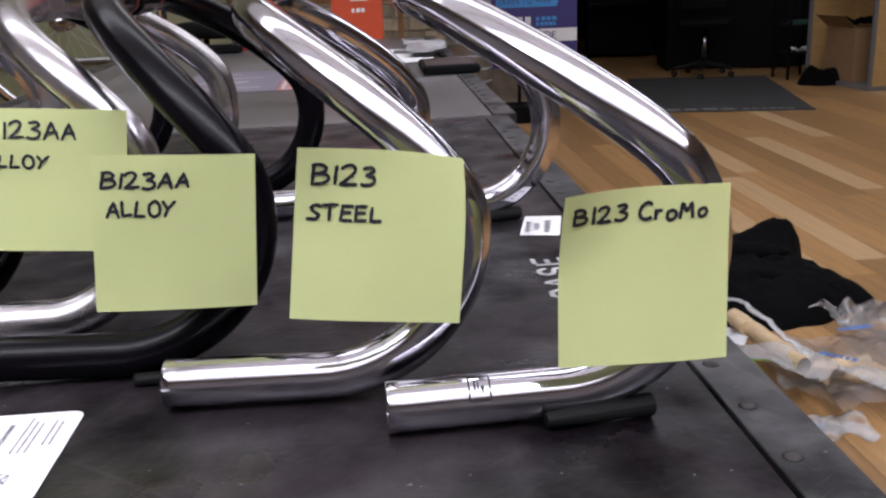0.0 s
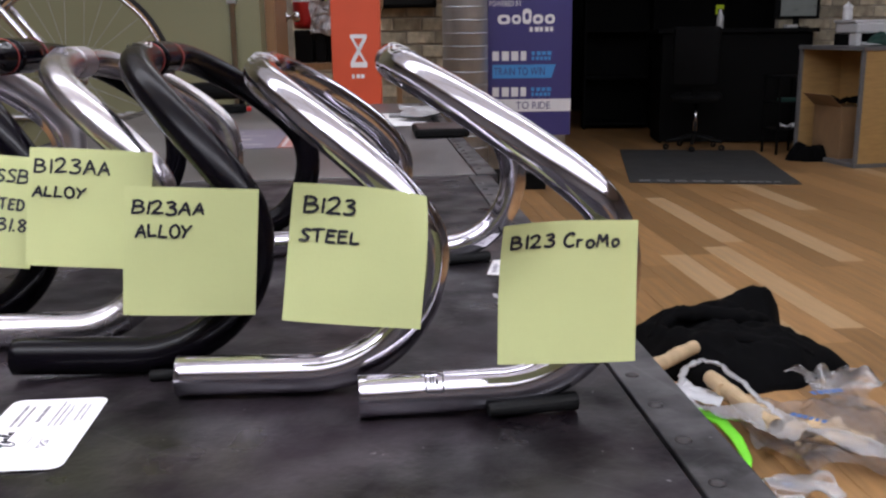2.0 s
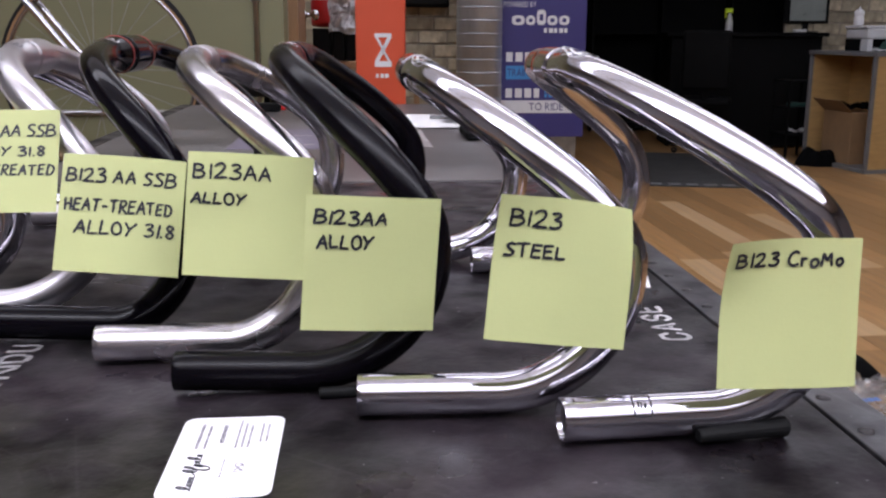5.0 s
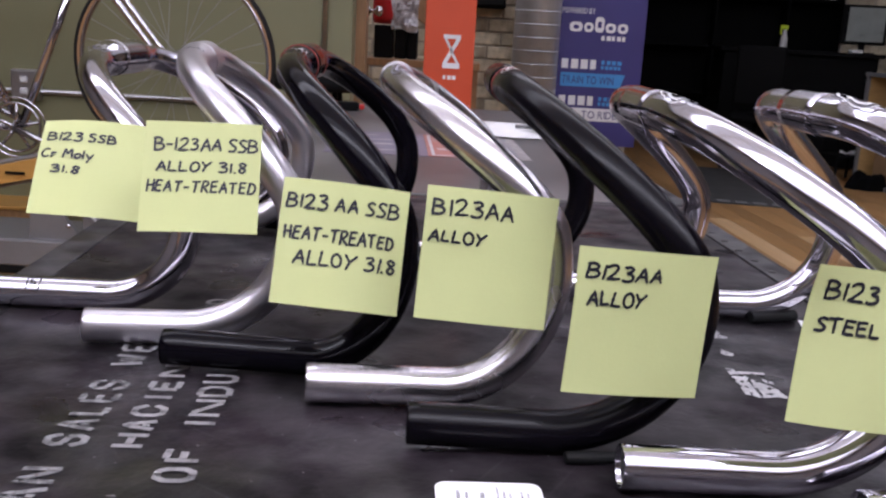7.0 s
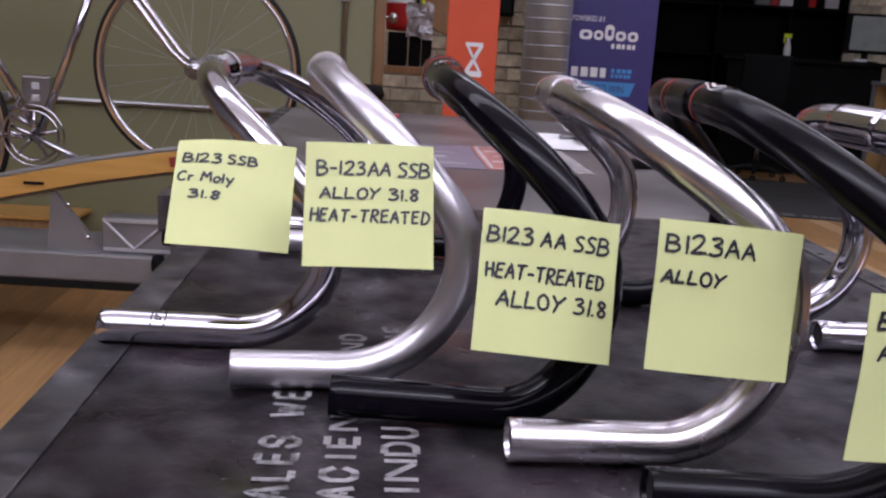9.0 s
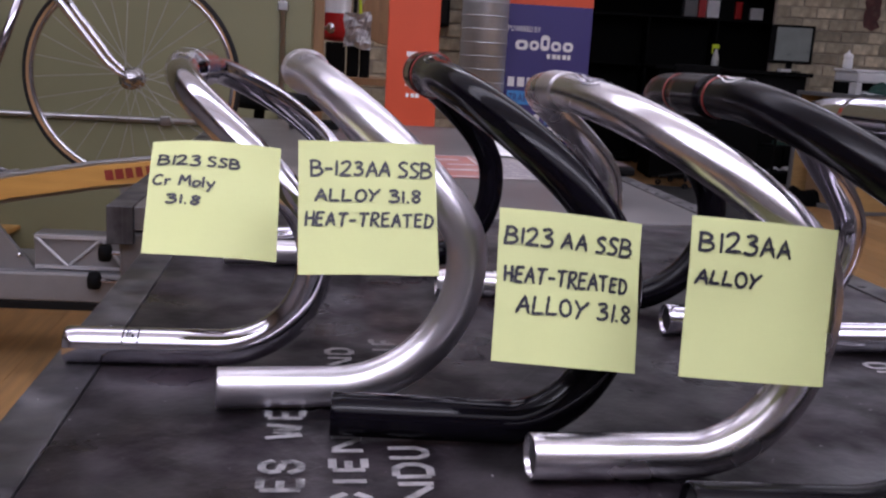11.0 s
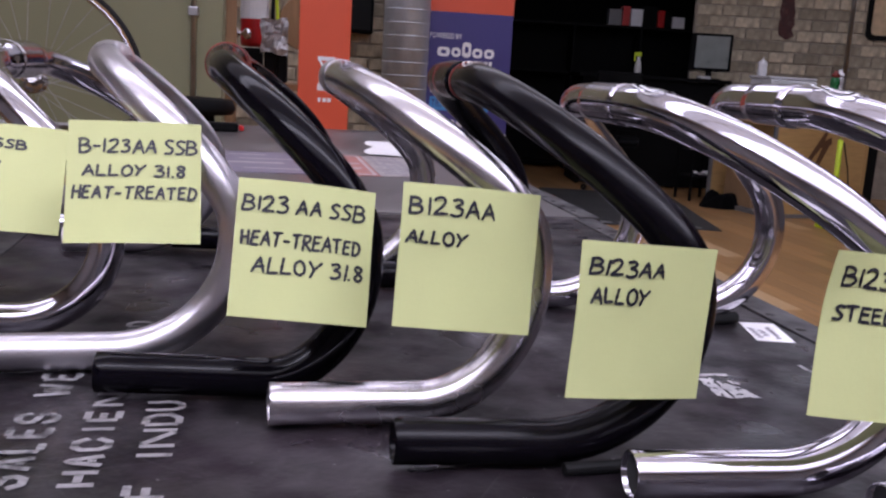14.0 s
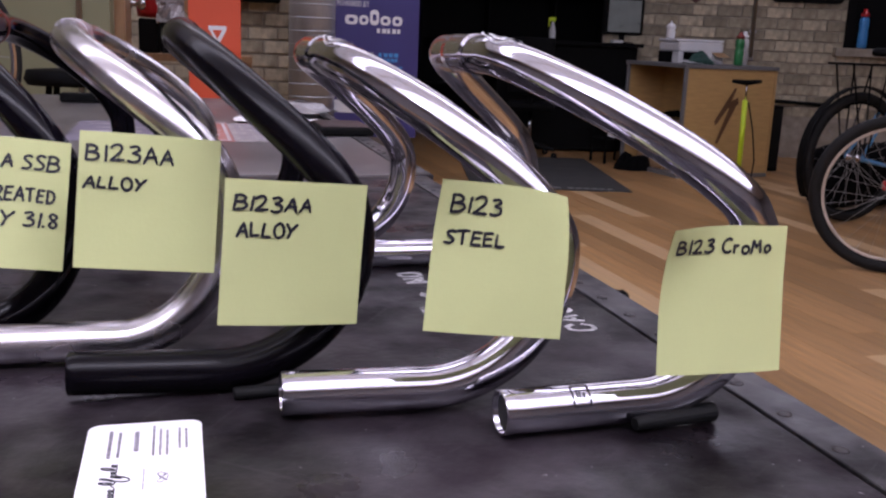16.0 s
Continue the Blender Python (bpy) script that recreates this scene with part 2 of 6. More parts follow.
def clear_plastic(name, haze=0.10):
    """Thin crinkled film: see-through, with sharp glints on its folds."""
    m = bpy.data.materials.new(name)
    m.use_nodes = True
    nt = m.node_tree
    nt.nodes.remove(nt.nodes["Principled BSDF"])
    out = nt.nodes["Material Output"]
    clear, gloss, milk = (nt.nodes.new("ShaderNodeBsdf" + k) for k in ("Transparent", "Glossy", "Diffuse"))
    clear.inputs["Color"].default_value = (0.985, 0.985, 0.99, 1)
    gloss.inputs["Roughness"].default_value = 0.10
    milk.inputs["Color"].default_value = (0.86, 0.87, 0.90, 1)
    n = nt.nodes.new("ShaderNodeTexNoise")
    n.inputs["Scale"].default_value, n.inputs["Detail"].default_value = 55, 3.0
    bp = nt.nodes.new("ShaderNodeBump")
    bp.inputs["Strength"].default_value, bp.inputs["Distance"].default_value = 0.4, 0.01
    nt.links.new(n.outputs["Fac"], bp.inputs["Height"])
    lw = nt.nodes.new("ShaderNodeLayerWeight")
    lw.inputs["Blend"].default_value = 0.20
    for k in (gloss, milk, lw):
        nt.links.new(bp.outputs["Normal"], k.inputs["Normal"])
    m1, m2 = nt.nodes.new("ShaderNodeMixShader"), nt.nodes.new("ShaderNodeMixShader")
    m1.inputs[0].default_value = haze
    nt.links.new(clear.outputs[0], m1.inputs[1])
    nt.links.new(milk.outputs[0], m1.inputs[2])
    nt.links.new(lw.outputs["Fresnel"], m2.inputs[0])
    nt.links.new(m1.outputs[0], m2.inputs[1])
    nt.links.new(gloss.outputs[0], m2.inputs[2])
    nt.links.new(m2.outputs[0], out.inputs["Surface"])
    return m


M_CLEAR = clear_plastic("clear_plastic_film", 0.06)
M_MILKY = clear_plastic("milky_plastic_film", 0.22)
M_DENSE_FILM = clear_plastic("dense_foam_film", 0.45)
M_PAPER_GREY = material("pale_foam", (0.62, 0.63, 0.66), 0.6, 0.0, 0.08, 20)


# ---- building blocks ----
def mesh_of(name, bm, mat, smooth=False):
    me = bpy.data.meshes.new(name)
    bmesh.ops.recalc_face_normals(bm, faces=bm.faces)
    if smooth:
        for f in bm.faces:
            f.smooth = True
    bm.to_mesh(me)
    bm.free()
    if mat:
        me.materials.append(mat)
    return me


def part(name, bm, mat, parent, label="", smooth=False):
    """Links a bmesh as one mesh object under a thing or under a part."""
    ob = new(name, mesh_of(name, bm, mat, smooth))
    ob.parent = parent
    if label:
        ob["label"] = label
    return ob


def thing(name, label, category, m=None, group="", kind=""):
    """An Empty at the base of a thing, which parents its parts."""
    ob = tagged(new(name), label, category, group, kind)
    ob.empty_display_size = 0.05
    ob.matrix_world = PLACE @ (m or Matrix())
    return ob


def solid(name, bm, mat, label, category="", m=None, group="", kind="", smooth=False):
    """A thing that is one mesh."""
    ob = tagged(new(name, mesh_of(name, bm, mat, smooth)), label, category, group, kind)
    ob.matrix_world = PLACE @ (m or Matrix())
    return ob


def box(x0, x1, y0, y1, z0, z1, bevel=0.0, segments=2, m=None):
    bm = bmesh.new()
    bmesh.ops.create_cube(bm, size=1)
    bmesh.ops.transform(bm, matrix=Matrix.Translation(((x0 + x1) / 2, (y0 + y1) / 2, (z0 + z1) / 2)) @ Matrix.Diagonal((x1 - x0, y1 - y0, z1 - z0, 1)), verts=bm.verts)
    if bevel:
        bmesh.ops.bevel(bm, geom=bm.edges[:], offset=bevel, segments=segments, affect="EDGES", profile=0.5)
    if m:
        bmesh.ops.transform(bm, matrix=m, verts=bm.verts)
    return bm


def join(*bms):
    """One bmesh out of several."""
    out = bms[0]
    for b in bms[1:]:
        me = bpy.data.meshes.new("tmp")
        b.to_mesh(me)
        b.free()
        out.from_mesh(me)
        bpy.data.meshes.remove(me)
    return out


def rings_mesh(rings, closed_ends=True, loop=False):
    bm = bmesh.new()
    vs = [[bm.verts.new(p) for p in r] for r in rings]
    n = len(vs[0])
    pairs = list(zip(vs, vs[1:])) + ([(vs[-1], vs[0])] if loop else [])
    for a, b in pairs:
        for i in range(n):
            bm.faces.new((a[i], a[(i + 1) % n], b[(i + 1) % n], b[i]))
    if closed_ends and not loop:
        bm.faces.new(vs[0][::-1])
        bm.faces.new(vs[-1])
    return bm


def sweep(points, radius, seg=12, hollow=0.0, squash=1.0):
    """A round bar along points; radius: a number or one for each point; hollow: how deep its open ends are bored."""
    pts = [Vector(p) for p in points]
    rad = list(radius) if isinstance(radius, (list, tuple, np.ndarray)) else [radius] * len(pts)
    tang = [(pts[min(i + 1, len(pts) - 1)] - pts[max(i - 1, 0)]).normalized() for i in range(len(pts))]
    up = Vector((0, 0, 1)) if abs(tang[0].z) < 0.9 else Vector((1, 0, 0))
    side = tang[0].cross(up).normalized()
    rows = []
    for p, t, r in zip(pts, tang, rad):
        side = (side - t * side.dot(t)).normalized()
        rows.append((p, t, side, t.cross(side), r))
    if hollow:
        p, t, s, u, r = rows[0]
        q, w, s2, u2, r2 = rows[-1]
        k = 0.86
        rows = [(p + t * hollow, t, s, u, r * k), (p + t * 0.0006, t, s, u, r * k), (p, t, s, u, r * 0.93), (p + t * 0.0006, t, s, u, r)] + rows[1:-1] + [
            (q - w * 0.0006, w, s2, u2, r2), (q, w, s2, u2, r2 * 0.93), (q - w * 0.0006, w, s2, u2, r2 * k), (q - w * hollow, w, s2, u2, r2 * k)]
    rings = [[p + (s * math.cos(a) + u * math.sin(a) * squash) * r for a in (2 * math.pi * i / seg for i in range(seg))] for p, t, s, u, r in rows]
    return rings_mesh(rings)


def rod(a, b, r, seg=12, r2=None):
    return sweep([a, b], [r, r if r2 is None else r2], seg)


def lathe(profile, seg=24, m=None):
    """A turned body from (radius, height) pairs."""
    bm = rings_mesh([[(r * math.cos(a), r * math.sin(a), z) for a in (2 * math.pi * i / seg for i in range(seg))] for r, z in profile])
    if m:
        bmesh.ops.transform(bm, matrix=m, verts=bm.verts)
    return bm


def torus(R, r, seg=48, sides=10, m=None, squash=1.0):
    """A ring in the x-z plane."""
    rings = []
    for i in range(seg):
        a = 2 * math.pi * i / seg
        rings.append([((R + r * math.cos(b)) * math.cos(a), r * squash * math.sin(b), (R + r * math.cos(b)) * math.sin(a)) for b in (2 * math.pi * j / sides for j in range(sides))])
    bm = rings_mesh(rings, loop=True)
    if m:
        bmesh.ops.transform(bm, matrix=m, verts=bm.verts)
    return bm


def plate(outline, thick, m=None):
    """A flat sheet with an outline in x-y and its top at z = thick."""
    bm = bmesh.new()
    f = bm.faces.new([bm.verts.new((x, y, 0)) for x, y in outline])
    e = bmesh.ops.extrude_face_region(bm, geom=[f])
    bmesh.ops.translate(bm, vec=(0, 0, thick), verts=[v for v in e["geom"] if isinstance(v, bmesh.types.BMVert)])
    if m:
        bmesh.ops.transform(bm, matrix=m, verts=bm.verts)
    return bm


def rounded(w, h, r, n=5):
    """Outline of a rectangle with rounded corners, centred."""
    out = []
    for cx, cy, a0 in ((w / 2 - r, h / 2 - r, 0), (-w / 2 + r, h / 2 - r, 90), (-w / 2 + r, -h / 2 + r, 180), (w / 2 - r, -h / 2 + r, 270)):
        out += [(cx + r * math.cos(radians(a0 + 90 * i / n)), cy + r * math.sin(radians(a0 + 90 * i / n))) for i in range(n + 1)]
    return out


GLYPHS = {}


def glyph(ch, bold):
    """The outline of one character of the built-in font: vertices and faces, from 0 to 1 across and up."""
    bold = bold * 0.3 if ch in "MW" else bold
    key = (ch, bold)
    if key not in GLYPHS:
        cu = bpy.data.curves.new("glyph", "FONT")
        cu.body, cu.size, cu.offset, cu.resolution_u = ch, 1.0, bold, 3
        ob = new("glyph", cu)
        bpy.context.view_layer.update()
        me = bpy.data.meshes.new_from_object(ob.evaluated_get(bpy.context.evaluated_depsgraph_get()))
        v = [tuple(p.co) for p in me.vertices]
        f = [tuple(p.vertices) for p in me.polygons]
        bpy.data.objects.remove(ob)
        bpy.data.curves.remove(cu)
        bpy.data.meshes.remove(me)
        x0, x1 = min(p[0] for p in v), max(p[0] for p in v)
        GLYPHS[key] = ([((p[0] - x0), p[1]) for p in v], f, x1 - x0)
    return GLYPHS[key]


def lettering(bm, text, x0, x1, y0, y1, z=0.0, bold=0.0):
    """Writes text into bm between x0 and x1, from the base line y0 to the cap height y1."""
    cap = 0.70
    widths = [0.28 if c == " " else glyph(c, bold)[2] + 0.10 for c in text]
    k, x, s = (x1 - x0) / sum(widths), x0, (y1 - y0) / cap
    for c, w in zip(text, widths):
        if c != " ":
            v, faces, gw = glyph(c, bold)
            vs = [bm.verts.new((x + px * k, y0 + py * s, z)) for px, py in v]
            for f in faces:
                try:
                    bm.faces.new([vs[i] for i in f])
                except ValueError:
                    pass
        x += w * k
    return bm


# hand-drawn capitals: pen strokes in a box one unit high; a stroke that begins with ~ is rounded
PEN = {
    "B": "0,0 .05,1;~-.02,.98 .3,1 .52,.8 .4,.6 .12,.53;~.12,.53 .5,.48 .62,.25 .4,.04 -.02,.0", "1": ".08,0 .1,1",
    "2": "~0,.8 .14,.96 .38,1 .5,.78 .34,.42 0,.02;0,.02 .62,.05", "3": "~.03,.93 .34,1 .46,.8 .18,.56;~.18,.56 .5,.44 .5,.14 .24,0 0,.06",
    "A": "0,0 .34,1 .62,.02;.1,.36 .58,.42", "S": "~.5,.93 .26,1 .06,.8 .24,.56 .48,.34 .36,.06 0,.04", "L": ".04,1 0,.04 .5,.07",
    "O": "~.32,1 .08,.76 .05,.26 .28,.0 .56,.22 .56,.72 .34,1", "Y": "0,1 .27,.52;.64,1 .27,.52 .1,0", "H": ".04,1 0,0;.52,1 .48,0;.02,.5 .5,.54",
    "E": ".04,1 0,.02 .48,.05;.04,.97 .5,1;.02,.53 .42,.56", "T": "0,.95 .64,1;.32,.97 .28,0", "R": "0,0 .05,1;~0,.98 .36,1 .48,.78 .3,.56 .06,.5;.1,.5 .56,0",
    "D": ".06,1 .02,0;~-.02,.98 .4,.88 .56,.48 .36,.08 -.02,.02", "-": "0,.44 .42,.47", ".": "0,.02 .05,.06",
    "8": "~.44,.9 .2,1 .08,.78 .3,.52 .46,.26 .28,0 .06,.2 .24,.5 .44,.74 .44,.9", "C": "~.56,.9 .34,1 .08,.7 .06,.24 .3,0 .58,.12",
    "r": ".04,.6 .02,0;~.02,.36 .14,.54 .32,.56", "M": "0,0 .14,1 .34,.42 .6,1 .66,.02", "o": "~.24,.54 .05,.4 .06,.08 .24,0 .42,.2 .38,.46 .24,.54",
    "l": ".06,1 .02,0", "y": "0,.52 .2,.1;.46,.56 .08,-.42"}
# stencil capitals: broad strokes in a box one unit wide and high, with the gaps of a stencil plate
STENCIL = {
    "A": "0,0 .30,.70;.34,.80 .5,1 .66,.80;.70,.70 1,0;.38,.30 .62,.30", "N": "0,0 0,1;.14,.92 .86,.08;1,0 1,1", "S": ".98,.78 .75,1 .25,1 .02,.78 .10,.60;.22,.54 .78,.46;.90,.40 .98,.22 .75,0 .25,0 .02,.22",
    "L": "0,0 0,1;.18,0 1,0", "E": "0,0 0,1;.18,1 1,1;.18,.5 .8,.5;.18,0 1,0", "W": "0,1 .22,0;.30,.06 .46,.80;.54,.80 .70,.06;.78,0 1,1", "H": "0,0 0,1;1,0 1,1;.2,.5 .8,.5",
    "C": ".98,.74 .75,1 .57,1;.43,1 .25,1 .02,.76 .02,.24 .25,0 .43,0;.57,0 .75,0 .98,.26", "I": ".5,0 .5,1", "D": "0,0 0,1;.2,1 .68,1 1,.72 1,.28 .68,0 .2,0", "U": "0,1 0,.26 .26,0 .42,0;.58,0 .74,0 1,.26 1,1",
    "O": ".42,1 .25,1 .02,.76 .02,.24 .25,0 .42,0;.58,0 .75,0 .98,.24 .98,.76 .75,1 .58,1", "F": "0,0 0,1;.18,1 1,1;.18,.5 .8,.5", ".": ".4,.06 .6,.06"}


def pen_strokes(table, ch):
    """The strokes of a hand-drawn character as lists of points, and its width."""
    out = []
    for stroke in table[ch].split(";"):
        pts = [tuple(float(v) for v in p.split(",")) for p in stroke.lstrip("~").split()]
        fine = []
        for i in range(len(pts) - 1):
            a, b, c, d = (np.array(pts[min(max(k, 0), len(pts) - 1)]) for k in (i - 1, i, i + 1, i + 2))
            for k in range(6):
                u = k / 6
                if stroke[0] == "~":
                    fine.append(0.5 * (2 * b + (c - a) * u + (2 * a - 5 * b + 4 * c - d) * u * u + (3 * b - a - 3 * c + d) * u ** 3))
                else:
                    fine.append(b + (c - b) * u)
        out.append(fine + [np.array(pts[-1])])
    return out, max(p[0] for st in out for p in st)


def handwriting(text, x0, x1, y0, y1, pen, rng):
    """Text written with a round pen as flat ribbons between x0 and x1, from the base line y0 to the cap height y1: a bmesh for each letter."""
    letters = []
    drawn = [None if c == " " else pen_strokes(PEN, c) for c in text]
    gap = 0.20
    widths = [0.34 if d is None else max(d[1], 0.06) + gap for d in drawn]
    k, x, h = (x1 - x0) / (sum(widths) - gap), x0, y1 - y0
    for d, w in zip(drawn, widths):
        if d:
            bm = bmesh.new()
            letters.append(bm)
            a, sz, dy, slant = rng.uniform(-0.05, 0.05), rng.uniform(0.93, 1.07), rng.uniform(-0.04, 0.04) * h, rng.uniform(-0.02, 0.10)
            for st in d[0]:
                line = []
                for px, py in st:
                    qx, qy = (px + slant * py) * k * sz + rng.uniform(-1, 1) * 0.00008, (py - 0.4) * h * sz + rng.uniform(-1, 1) * 0.00008
                    line.append(np.array((x + qx * math.cos(a) - qy * math.sin(a), y0 + 0.4 * h + dy + qx * math.sin(a) + qy * math.cos(a))))
                n = len(line)
                left, right = [], []
                for i, p in enumerate(line):
                    t = line[min(i + 1, n - 1)] - line[max(i - 1, 0)]
                    t = t / (np.linalg.norm(t) + 1e-9)
                    r = 0.5 * pen * (0.90 + 0.16 * math.sin(2.1 * i + 5 * a * 60))
                    if i in (0, n - 1):
                        p, r = p + t * pen * (0.22 if i else -0.22), r * 0.72
                    side = np.array((-t[1], t[0])) * r
                    left.append(bm.verts.new((*(p + side), 0)))
                    right.append(bm.verts.new((*(p - side), 0)))
                for i in range(n - 1):
                    bm.faces.new((left[i], right[i], right[i + 1], left[i + 1]))
        x += w * k
    return letters


def text_bars(bm, x0, x1, y0, y1, z, n, rng):
    """A line of unreadable writing as plain bars."""
    x, step = x0, (x1 - x0) / n
    for i in range(n):
        w = step * rng.uniform(0.55, 0.85)
        bm.faces.new([bm.verts.new(p) for p in ((x, y0, z), (x + w, y0, z), (x + w, y1, z), (x, y1, z))])
        x += step
    return bm


# ---- the large structure ----
PLANK = 0.118


def planks(x0, x1, y0, y1):
    """Laminate planks in staggered rows: near edge, ends, and whether the plank is a pale one."""
    rng = random.Random(5)
    length, out = 1.22, []
    for i in range(int((x1 - x0) / PLANK)):
        x = x0 + i * PLANK
        c = x + PLANK / 2
        joint = {0: 2.83, 1: 4.13, -2: 2.70}.get(round((c - 1.577) / PLANK), rng.uniform(0, length))
        y = joint - length * math.ceil((joint - y0) / length)
        while y < y1:
            pale = rng.random() > 0.90
            row = round((c - 1.577) / PLANK)
            if -4 <= row <= 3 and y < 6.5:
                pale = (row == 0 and 2.6 < y < 3.0) or (row == 1 and 4.0 < y < 4.3) or (row == -2 and 2.6 < y < 2.8)
            out.append((x, max(y, y0), min(y + length, y1), pale))
            y += length
    return out


floor = solid("floor", box(-4.6, 8.2, -4.2, 14.2, -0.08, -0.012), M_UNDERLAY, "wood laminate plank floor in warm brown strips", "floor", kind="structure")
PLACE = UPPER
ceiling = solid("ceiling", box(-4.6, 8.2, -4.2, 14.2, 3.3, 3.4), M_CEILING, "pale painted ceiling of the shop", "ceiling", kind="structure")
solid("wall_west", box(-4.72, -4.6, -4.2, 14.2, -0.08, 3.4), M_PLASTER, "plain painted side wall of the shop", "wall", kind="structure")
solid("wall_south", box(-4.6, 8.2, -4.32, -4.2, -0.08, 3.4), M_PLASTER, "plain painted wall behind the bench", "wall", kind="structure")
PLACE = SHOP
solid("wall_east", box(8.2, 8.32, -4.9, 14.2, -0.08, 3.68), M_PLASTER, "plain painted side wall of the shop", "wall", kind="structure")
# these two walls are coloured near black because little light reaches them
solid("wall_north", box(-4.6, 8.2, 14.2, 14.32, -0.08, 3.68), M_DARK_WALL, "far wall of the shop, coloured near black for the dim light there", "wall", kind="structure")
solid("wall_dark", box(1.12, 1.24, 8.9, 14.2, -0.01, 3.68), M_DARK_WALL, "partition beside the office corner, coloured near black for the dim light there", "wall", kind="structure")
PLACE = WALLS
solid("wall_green", box(-4.6, -0.655, 4.0, 4.12, 0.10, 3.53), M_GREEN_WALL, "sage green painted partition wall", "wall", kind="structure")

# pale strips lie here and there in the floor
FLOOR_TURN = pose(0, 0, 0, 0, 0, 3.5)
shared = {}
nearest, others = [], bmesh.new()
for x, ya, yb, pale in planks(-4.50, 7.2, -4.4, 12.4):
    c = FLOOR_TURN @ Vector((x, (ya + yb) / 2, 0))
    if yb - ya < 0.02 or not (-4.5 < c.x < 6.85 and c.y < 12.0):
        continue
    if 0.2 < c.x < 3.9 and 1.4 < c.y < 7.2 and len(nearest) < 260:
        nearest.append((x, ya, yb, pale))
    else:
        a, b = x + 0.0007, x + PLANK - 0.0007
        vs = [others.verts.new(p) for p in ((a, ya + .0007, 0), (b, ya + .0007, 0), (b, yb - .0007, 0), (a, yb - .0007, 0), (a, ya + .0007, -.012), (b, ya + .0007, -.012), (b, yb - .0007, -.012), (a, yb - .0007, -.012))]
        for f in ((0, 1, 2, 3), (0, 4, 5, 1), (1, 5, 6, 2), (2, 6, 7, 3), (3, 7, 4, 0)):
            others.faces.new([vs[i] for i in f])
o = part("planks", others, M_PLANKS, floor)
o.matrix_world = FLOOR_TURN
o["kind"] = "stuff"
for x, ya, yb, pale in nearest:
    key = (round(yb - ya, 3), pale)
    if key not in shared:
        shared[key] = mesh_of("plank", box(0.0007, PLANK - 0.0007, 0.0007, yb - ya - 0.0007, -0.012, 0.0, 0.0006, 1), M_PLANK_LIGHT if pale else M_PLANK)
    o = new("plank", shared[key])
    o.parent = floor
    o.matrix_world = FLOOR_TURN @ Matrix.Translation((x, ya, 0))


def bricks(wall, x0, x1, z0, z1, seed, bl=0.25, bh=0.100, limit=280):
    """Courses of bricks that stand proud of the mortar, on the face of a wall that looks to -y of its own frame."""
    rng = random.Random(seed)
    j = 0.013
    shapes = [mesh_of("brick", box(0, bl, -0.012 - 0.002 * i, 0.01, 0, bh, 0.004, 1), M_BRICK) for i in range(3)]
    rest, count, row, z = bmesh.new(), 0, 0, z0
    while z + bh < z1:
        x = x0 - (bl / 2 if row % 2 else 0)
        while x < x1:
            a, b = max(x, x0), min(x + bl, x1)
            if b - a > 0.03:
                if b - a > bl - 0.001 and count < limit:
                    o = new("brick", rng.choice(shapes))
                    o.parent = wall
                    o.location = (a + rng.uniform(-.002, .002), 0, z + rng.uniform(-.0015, .0015))
                    o.rotation_euler = (0, rng.uniform(-.006, .006), rng.uniform(-.012, .012))
                    count += 1
                else:
                    d = -0.012 - rng.uniform(0, .004)
                    vs = [rest.verts.new(p) for p in ((a, d, z), (b, d, z), (b, d, z + bh), (a, d, z + bh), (a, 0.01, z), (b, 0.01, z), (b, 0.01, z + bh), (a, 0.01, z + bh))]
                    for f in ((0, 1, 2, 3), (0, 4, 5, 1), (1, 5, 6, 2), (2, 6, 7, 3), (3, 7, 4, 0)):
                        rest.faces.new([vs[i] for i in f])
            x += bl + j
        z += bh + j
        row += 1
    o = part("bricks", rest, M_BRICKS, wall)
    o["kind"] = "stuff"


PLACE = SHOP
wall_brick = solid("wall_brick", box(0, 5.2, 0, 0.12, -0.01, 3.68), M_MORTAR, "weathered cream brick wall with pale mortar", "wall", pose(3.75, 10.05, 0, 0, 0, -16), kind="structure")
bricks(wall_brick, 0.02, 4.2, 0.45, 2.1, 3)
PLACE = WALLS
wall_brick_back = solid("wall_brick_back", box(0, 2.6, 0, 0.12, 0.10, 3.53), M_MORTAR, "cream brick wall behind the duct", "wall", pose(-1.5, 7.2, 0), kind="structure")
bricks(wall_brick_back, 0.55, 2.2, 0.5, 1.7, 4, 0.20, 0.085)


# ---- ceiling lights ----
PLACE = UPPER


def ceiling_light(x, y, turn, glass=None):
    t = thing("ceiling_light", "wide white fluorescent ceiling panel with a glowing diffuser", "ceiling light", pose(x, y, 3.3, 0, 0, turn), "ceiling lights")
    part("housing", box(-0.62, 0.62, -0.32, 0.32, -0.07, -0.002, 0.01), M_WHITE, t)
    part("diffuser", box(-0.60, 0.60, -0.30, 0.30, -0.085, -0.071, 0.004), glass or M_TUBE_LIGHT, t, "glowing white diffuser")


LIT_ROWS = {1: M_SIDE_LIGHT, 2: M_SIDE_LIGHT, 3: M_TUBE_LIGHT, 4: M_SIDE_LIGHT, 7: M_HALF_LIGHT, 11: M_HALF_LIGHT}
for row in range(18):
    for lx in (-2.5, -1.24, 0.02, 1.28, 2.54):
        ceiling_light(lx, -2.84 + 0.66 * row, 0, LIT_ROWS.get(row, M_DIM_LIGHT if row < 8 else M_FAR_LIGHT))
ceiling_light(3.2, 5.2, 0, M_HALF_LIGHT)
ceiling_light(5.3, 6.6, 0, M_HALF_LIGHT)


PLACE = BENCH


